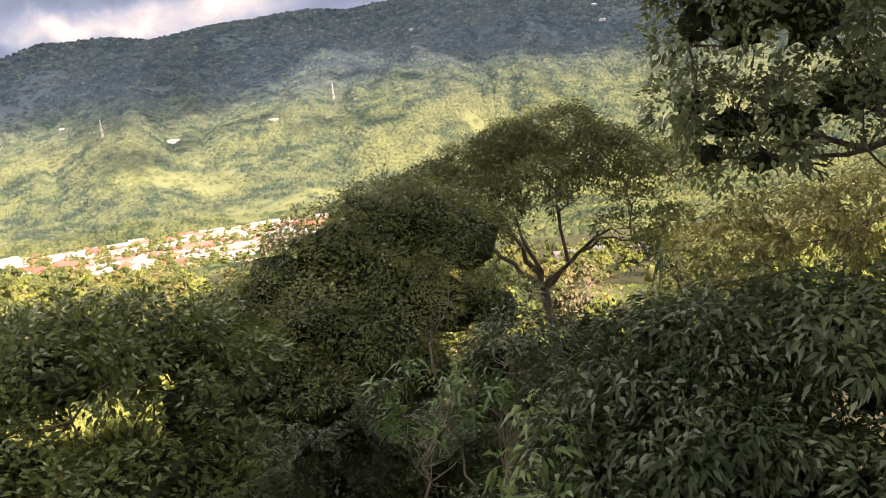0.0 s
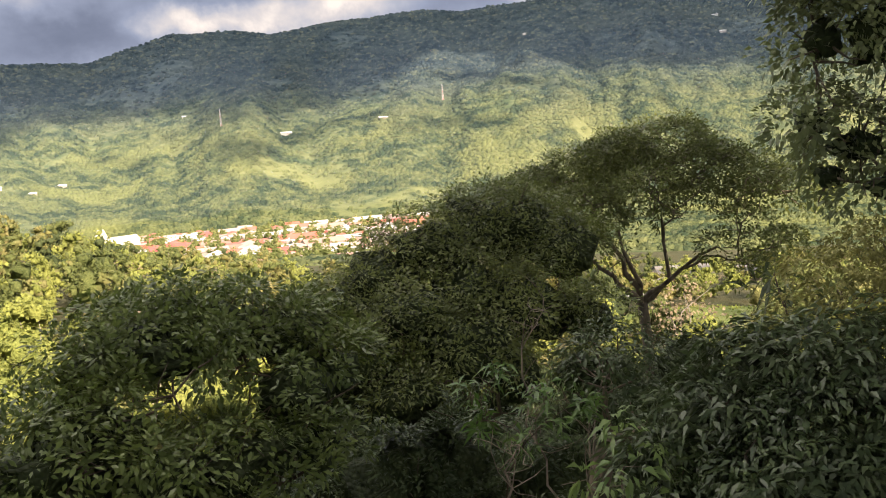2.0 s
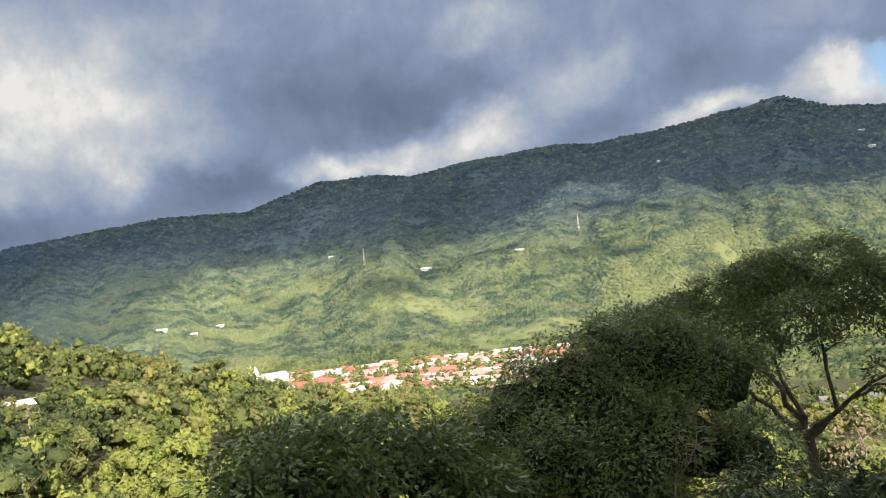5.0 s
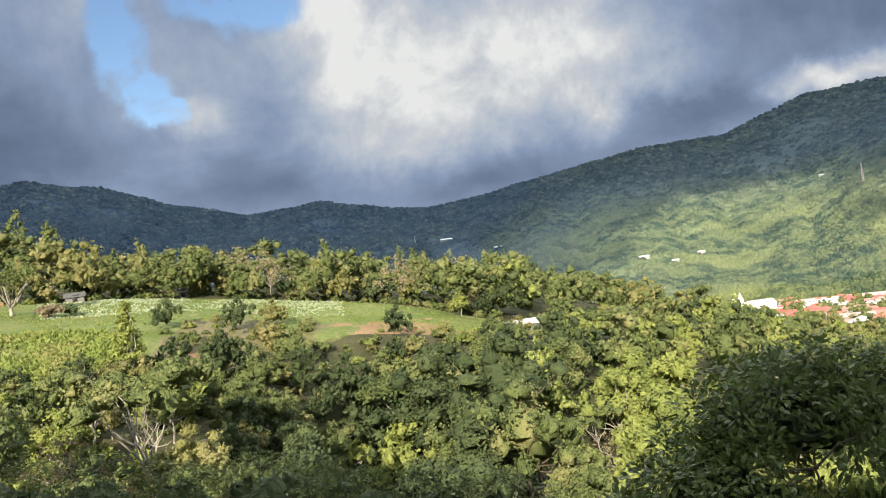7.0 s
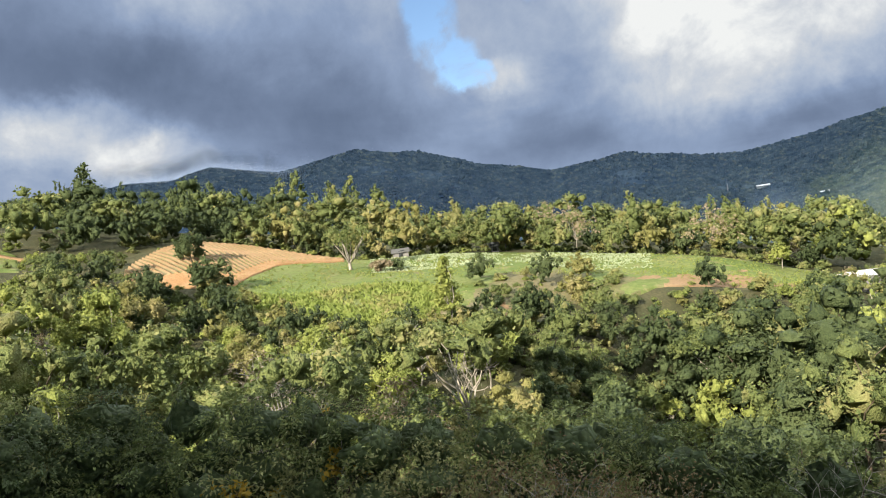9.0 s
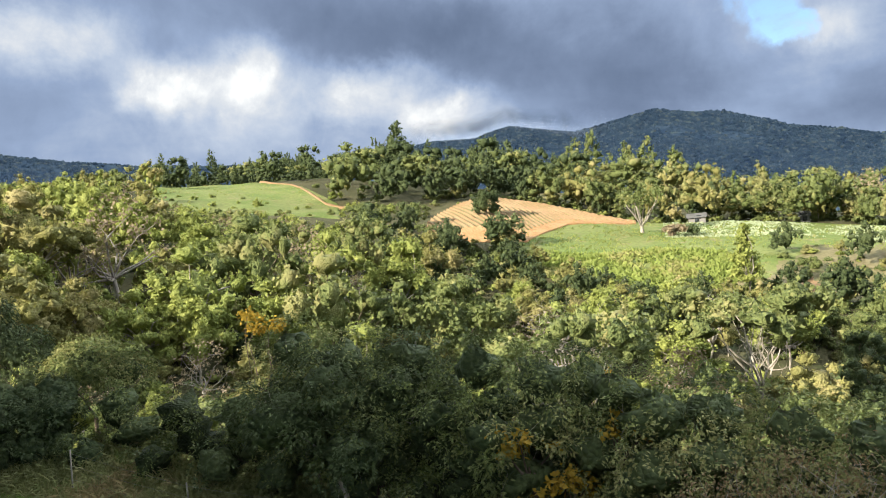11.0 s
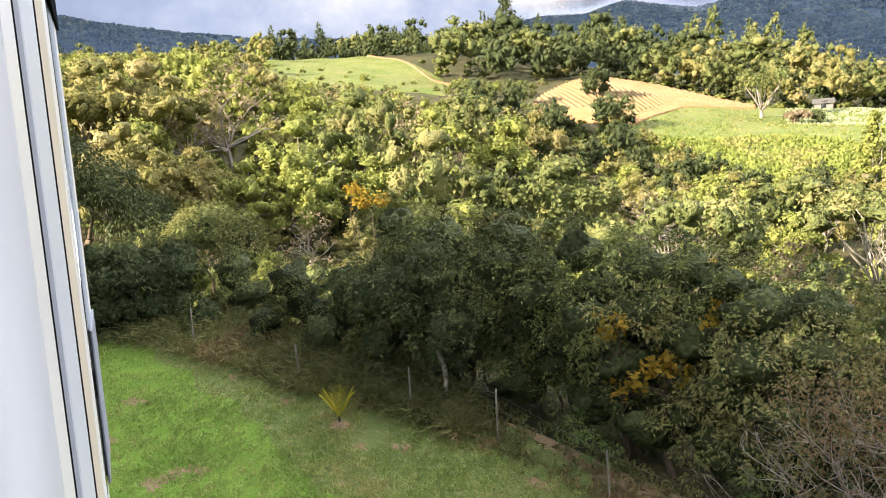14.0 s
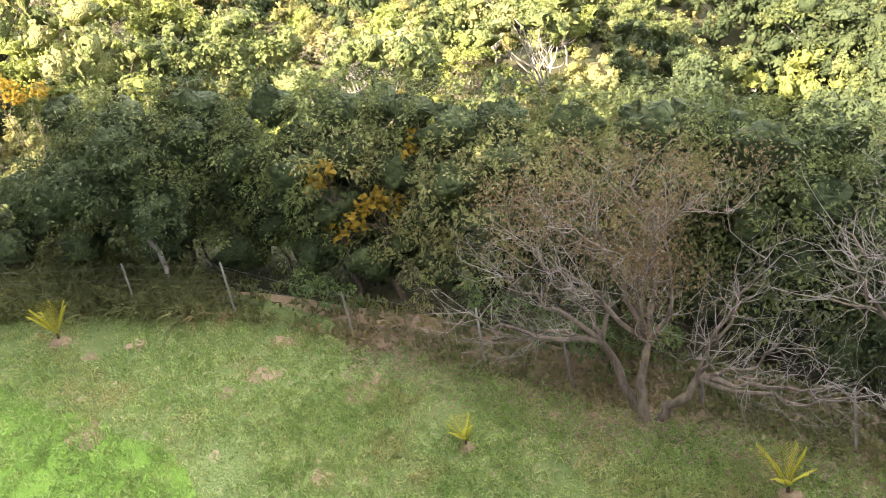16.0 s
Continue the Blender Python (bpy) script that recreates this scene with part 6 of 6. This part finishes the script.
def gable(w, d, h, rise, over=0.5):
    """Two roof slopes with thickness and eaves."""
    x, y = w / 2 + over, d / 2 + over
    drop = rise * over / (d / 2)
    v = [(-x, -y, h - drop), (x, -y, h - drop), (x, 0, h + rise), (-x, 0, h + rise), (-x, y, h - drop), (x, y, h - drop)]
    v += [(a, b, c - 0.18) for a, b, c in v]
    f = [(0, 1, 2, 3), (3, 2, 5, 4), (7, 6, 9, 8), (8, 9, 10, 11), (1, 0, 6, 7), (4, 5, 11, 10), (0, 3, 9, 6), (3, 4, 10, 9), (2, 1, 7, 8), (5, 2, 8, 11)]
    return np.array(v, float), f


def walls(w, d, h, rise):
    """Four walls with pointed gable ends."""
    x, y = w / 2, d / 2
    v = [(-x, -y, -2), (x, -y, -2), (x, y, -2), (-x, y, -2), (-x, -y, h), (x, -y, h), (x, y, h), (-x, y, h), (-x, 0, h + rise - 0.05), (x, 0, h + rise - 0.05)]
    return np.array(v, float), [(0, 1, 5, 4), (2, 3, 7, 6), (1, 2, 6, 9, 5), (3, 0, 4, 8, 7), (3, 2, 1, 0)]


HOUSE_SIZES = [(13, 10, 2.5, 1.5), (17, 12, 2.6, 1.8), (10, 8, 2.4, 1.3), (24, 14, 3.2, 2.2), (14, 11, 4.8, 1.7), (34, 18, 3.8, 3.0)]
house_meshes = []
for w_, d_, h_, rise_ in HOUSE_SIZES:
    wins = []
    for side in (-1, 1):
        for k in range(int(w_ // 4)):
            x = -w_ / 2 + 2 + k * 4
            wins.append(mesh_of("window", *box(x - 0.6, x + 0.6, side * d_ / 2 - 0.06, side * d_ / 2 + 0.06, 1.0, 2.2)))
    house_meshes.append((mesh_of("wall", *walls(w_, d_, h_, rise_)), mesh_of("roof", *gable(w_, d_, h_, rise_)), wins))


def town_house(x, y, turn, k, label, z=None, roof=None):
    wall_me, roof_me, wins = house_meshes[k]
    home = thing("house", label, "house", "houses of the valley town", (x, y, float(height(x, y)) if z is None else z))
    home.rotation_euler = (0, 0, turn)
    part("wall", wall_me, WALLS, home)
    part("roof", roof_me, ROOFS, home) if roof is None else part("roof", mesh_of("roof", *gable(*HOUSE_SIZES[k])), roof, home)
    for m in wins:
        part("window", m, PANE, home)
    return home


g = np.random.default_rng(77)
town_cells = {}
for k in range(4200):
    yaw, r = g.uniform(8.5, 31), g.uniform(500, 850)
    if r < np.interp(yaw, [8, 14, 20, 26, 31], [500, 500, 530, 600, 690]) or g.random() > np.interp(yaw, [8, 24, 28, 31], [1, 1, 0.55, 0.35]):
        continue
    x, y = polar(yaw, r)
    turn = 0.42 + g.choice([0, 0, 1.5708]) + g.normal(0, 0.07)
    x, y = float(x), float(y)
    c = (int(x // 30), int(y // 30))
    if any((x - a) ** 2 + (y - b) ** 2 < 14.5 ** 2 for i in (-1, 0, 1) for j in (-1, 0, 1) for a, b in town_cells.get((c[0] + i, c[1] + j), [])):
        continue
    town_cells.setdefault(c, []).append((x, y))
    town_house(x, y, turn, int(g.choice(6, p=[0.18, 0.22, 0.10, 0.26, 0.12, 0.12])), "small town house with pitched metal roof")

# trees between the houses
town_trees = []
for k in range(700):
    yaw, r = g.uniform(6, 33), g.uniform(500, 858)
    x, y = polar(yaw, r)
    s = g.uniform(0.6, 1.25)
    v, f = PROTO[g.choice([0, 2, 4, 6])][1][1]
    mv, mf = PROTO[2][1][4]
    pick = g.random(len(f)) < 0.012
    lv = v.reshape(-1, 4, 3)[pick]
    lv = lv[:, :1] + (lv - lv[:, :1]) * 3.6
    town_trees.append((placed(mv, (x, y, float(height(x, y)), s, s * 9, 0)), mf))
    town_trees.append((placed(lv.reshape(-1, 3), (x, y, float(height(x, y)), s, 0.0, 0)), np.arange(4 * len(lv)).reshape(-1, 4)))
tagged(part("town_trees", merged(town_trees), LEAF["mid"]), "green garden trees scattered between town houses", "trees", kind="stuff")

# white church with twin towers
PLASTER = plain("white_plaster", (0.82, 0.81, 0.79), 0.7, 0.04, 0.3)
church_at = polar(29.7, 745)
church = thing("church", "white church with two pointed bell towers", "church", at=(float(church_at[0]), float(church_at[1]), float(height(*church_at))))
church.rotation_euler = (0, 0, radians(29.9 + 24))
part("nave", walls(30, 13, 8, 3.5), PLASTER, church)
part("roof", gable(30, 13, 8, 3.5), plain("church_roof", (0.60, 0.58, 0.56), 0.6), church)
for side in (-1, 1):
    tower_me = merged([(box(-17.5, -13.5, side * 5 - 2, side * 5 + 2, -2, 13))])
    tower = part("tower", tower_me, PLASTER, church)
    spire = [(-17.8, side * 5 - 2.3, 13), (-13.2, side * 5 - 2.3, 13), (-13.2, side * 5 + 2.3, 13), (-17.8, side * 5 + 2.3, 13), (-15.5, side * 5, 20.5)]
    part("spire", (np.array(spire), [(0, 1, 4), (1, 2, 4), (2, 3, 4), (3, 0, 4), (3, 2, 1, 0)]), PLASTER, tower)
    part("belfry_opening", box(-17.56, -17.44, side * 5 - 0.6, side * 5 + 0.6, 8.5, 11.5), PANE, tower)

# houses up on the mountain side
FADED = plain("faded_sheet", (0.46, 0.46, 0.45), 0.7, 0.1, 0.3)
for yaw, el, k, label in [(11.3, 1.1, 0, "white mountain house on a wooded slope"), (18.1, 0.45, 1, "long white-roofed house on the slope"), (50.1, 1.25, 3, "pale building below the far mountains"), (32.7, -2.0, 2, "white-roofed farm at the mountain foot"),
                          (36.5, -1.9, 0, "pale farmhouse at the mountain foot"), (34.5, -2.4, 2, "pale farmhouse at the mountain foot"), (24.7, 2.0, 2, "tiny white hut high in the forest"), (1.0, 6.2, 2, "white hut high in the forest"), (-11.5, 6.3, 0, "white hut on a sunlit clearing"), (-12, 5.2, 0, "pale hut under the mountain"), (46.5, 0.2, 0, "pale hut in the far woods")]:
    at = slope_at(yaw, el)
    town_house(at.x, at.y, radians(yaw + 8), k, label, at.z + 5, FADED)

STEEL = plain("mast_steel", (0.55, 0.55, 0.56), 0.5, 0.08, metal=0.4)
RED = plain("mast_red", (0.50, 0.10, 0.07), 0.6, 0.08)


def mast(yaw, el0, tall, wide, label):
    """A lattice mast: three legs, cross braces, bands of red and white."""
    at = slope_at(yaw, el0)
    top = thing("radio_mast", label, "mast", "", (at.x, at.y, at.z + 4))
    feet = [np.array([math.cos(a) * wide, math.sin(a) * wide, 0]) for a in (0, 2.094, 4.189)]
    for f in feet:
        part("leg", tube([f, f * 0.6 + [0, 0, tall * 0.5], f * 0.25 + [0, 0, tall]], [0.22, 0.19, 0.14], 5), STEEL, top)
    for k in range(9):
        q0, q1 = k / 9, (k + 1) / 9
        for i in range(3):
            a, b = feet[i] * (1 - 0.75 * q0) + [0, 0, tall * q0], feet[(i + 1) % 3] * (1 - 0.75 * q1) + [0, 0, tall * q1]
            part("brace", tube([a, (a + b) / 2, b], [0.12, 0.12, 0.12], 4), RED if k % 2 else STEEL, top)
    return top


mast(7.0, 2.05, 29, 2.1, "red and white lattice radio mast")
mast(22.4, 1.15, 29, 1.7, "grey lattice radio mast on the ridge")
mast(52.3, 1.2, 22, 1.2, "thin grey mast below the far mountains")

# farm hut, meadow shed and pole on the far side
GREY_WALL = plain("grey_boards", (0.20, 0.19, 0.18), 0.8, 0.2)
ZINC = plain("zinc_sheet", (0.12, 0.12, 0.12), 0.7, 0.2)


def hut(yaw, r, w_, d_, h_, label, turn=0.0, sheet=None):
    x, y = polar(yaw, r)
    top = thing("hut", label, "hut", "", (float(x), float(y), float(height(x, y)) + 0.1))
    top.rotation_euler = (0, 0, radians(yaw + turn))
    part("wall", walls(w_, d_, h_, 0.7), GREY_WALL, top)
    part("roof", gable(w_, d_, h_, 0.7, 0.35), sheet or ZINC, top, "metal sheet roof")
    door = part("door", box(-0.45, 0.45, -d_ / 2 - 0.05, -d_ / 2 + 0.05, 0, 1.6), PANE, top)
    part("door_handle", box(0.28, 0.36, -d_ / 2 - 0.10, -d_ / 2 - 0.052, 0.85, 0.95), ZINC, door)
    part("window", box(w_ / 2 - 1.8, w_ / 2 - 0.9, -d_ / 2 - 0.05, -d_ / 2 + 0.05, 0.9, 1.7), PANE, top)
    return top


hut(45.5, 168, 7, 4.5, 2.6, "small grey farm hut with pale sheet roof", 12, plain("pale_roof_sheet", (0.62, 0.62, 0.60), 0.5, 0.1))
hut(75.3, 186, 3.6, 2.6, 1.5, "low grey shed beside the meadow")
hut(68.6, 191, 1.8, 1.6, 1.4, "small grey shed at the wood's edge")
x, y = polar(83.1, 226)
pole = thing("utility_pole", "pale wooden utility pole above the fields", "pole", at=(float(x), float(y), float(height(x, y))))
part("shaft", tube([(0, 0, -0.5), (0, 0, 4), (0, 0, 8.5)], [0.22, 0.2, 0.16], 8), BARK["pale"], pole)
crossarm = part("crossarm", box(-0.9, 0.9, -0.08, 0.08, 7.6, 7.8), BARK["brown"], pole)
for k in (-0.75, 0.0, 0.75):
    part("insulator", tube([(k, 0, 7.8), (k, 0, 7.9), (k, 0, 8.0)], [0.03, 0.05, 0.03], 6), PANE, crossarm)

# roofs and a pale road glimpsed under the garden trees
for yaw, r, k in [(-6.5, 185, 2), (-9.0, 215, 0), (-14, 205, 2)]:
    x, y = polar(yaw, r)
    town_house(float(x), float(y), radians(yaw + 15), k, "dull-roofed house on the slope below", None, GREY_WALL)


# mist that hangs on the ridges
def mist_bank(yaw_lo, yaw_hi, r, label):
    ya, up = np.linspace(yaw_lo, yaw_hi, 60), np.linspace(0, 1, 14)
    low, high = np.interp(ya, RIDGE_YAW, RIDGE_EL) - 0.8, np.interp(ya, RIDGE_YAW, RIDGE_EL) + 1.9
    sheets = []
    for k in range(3):
        q = r + 60 * k + 90 * np.sin(up * np.pi)[:, None] * (0.5 + fractal(ya * 30, ya * 0 + k, 60, 3)[None])
        el = np.radians(low[None] * (1 - up[:, None]) + high[None] * up[:, None])
        sheets.append((np.stack([-np.sin(np.radians(ya))[None] * q, np.cos(np.radians(ya))[None] * q, np.tan(el) * q], -1).reshape(-1, 3), grid_faces(14, 60)))
    me = mesh_of("mist", *merged(sheets), flat=False)
    v, u = np.meshgrid(up, np.linspace(0, 1, 60), indexing="ij")
    uvs = np.tile(np.stack([u, v], -1).reshape(-1, 2), (3, 1))
    corner = np.zeros(len(me.loops), dtype=np.int32)
    me.loops.foreach_get("vertex_index", corner)
    me.uv_layers.new(name="uv").data.foreach_set("uv", uvs[corner].astype(np.float32).ravel())
    return tagged(part("mist", me, MIST), label, "mist", kind="stuff")


mist_bank(80, 96, 1950, "thin grey cloud on the far peaks")


# a see-through blue sheet in front of the mountains paints in the valley haze
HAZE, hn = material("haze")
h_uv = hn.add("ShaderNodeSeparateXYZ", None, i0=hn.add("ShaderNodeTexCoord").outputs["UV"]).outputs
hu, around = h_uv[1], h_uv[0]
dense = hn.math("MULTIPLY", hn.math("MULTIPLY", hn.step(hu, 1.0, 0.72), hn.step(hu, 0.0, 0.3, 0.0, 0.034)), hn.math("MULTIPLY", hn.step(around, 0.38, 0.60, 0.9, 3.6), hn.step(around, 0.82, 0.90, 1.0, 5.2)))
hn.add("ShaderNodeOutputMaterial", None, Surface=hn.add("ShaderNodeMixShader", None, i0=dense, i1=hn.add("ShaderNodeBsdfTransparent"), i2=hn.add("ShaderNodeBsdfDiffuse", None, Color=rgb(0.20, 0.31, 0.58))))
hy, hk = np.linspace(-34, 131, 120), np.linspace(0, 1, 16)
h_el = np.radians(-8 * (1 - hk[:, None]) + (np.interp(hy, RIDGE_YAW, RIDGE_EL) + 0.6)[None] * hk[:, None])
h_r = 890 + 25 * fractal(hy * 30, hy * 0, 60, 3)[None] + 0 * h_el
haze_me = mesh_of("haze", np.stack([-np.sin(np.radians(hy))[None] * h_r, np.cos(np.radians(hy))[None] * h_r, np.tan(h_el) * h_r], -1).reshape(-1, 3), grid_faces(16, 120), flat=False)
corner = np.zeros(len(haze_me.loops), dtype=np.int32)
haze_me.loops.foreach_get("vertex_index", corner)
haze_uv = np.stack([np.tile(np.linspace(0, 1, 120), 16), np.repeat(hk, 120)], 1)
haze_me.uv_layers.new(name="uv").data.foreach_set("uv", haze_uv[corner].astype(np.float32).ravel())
tagged(part("haze", haze_me, HAZE), "thin see-through blue sheet imitating haze over the valley", "haze", kind="stuff")
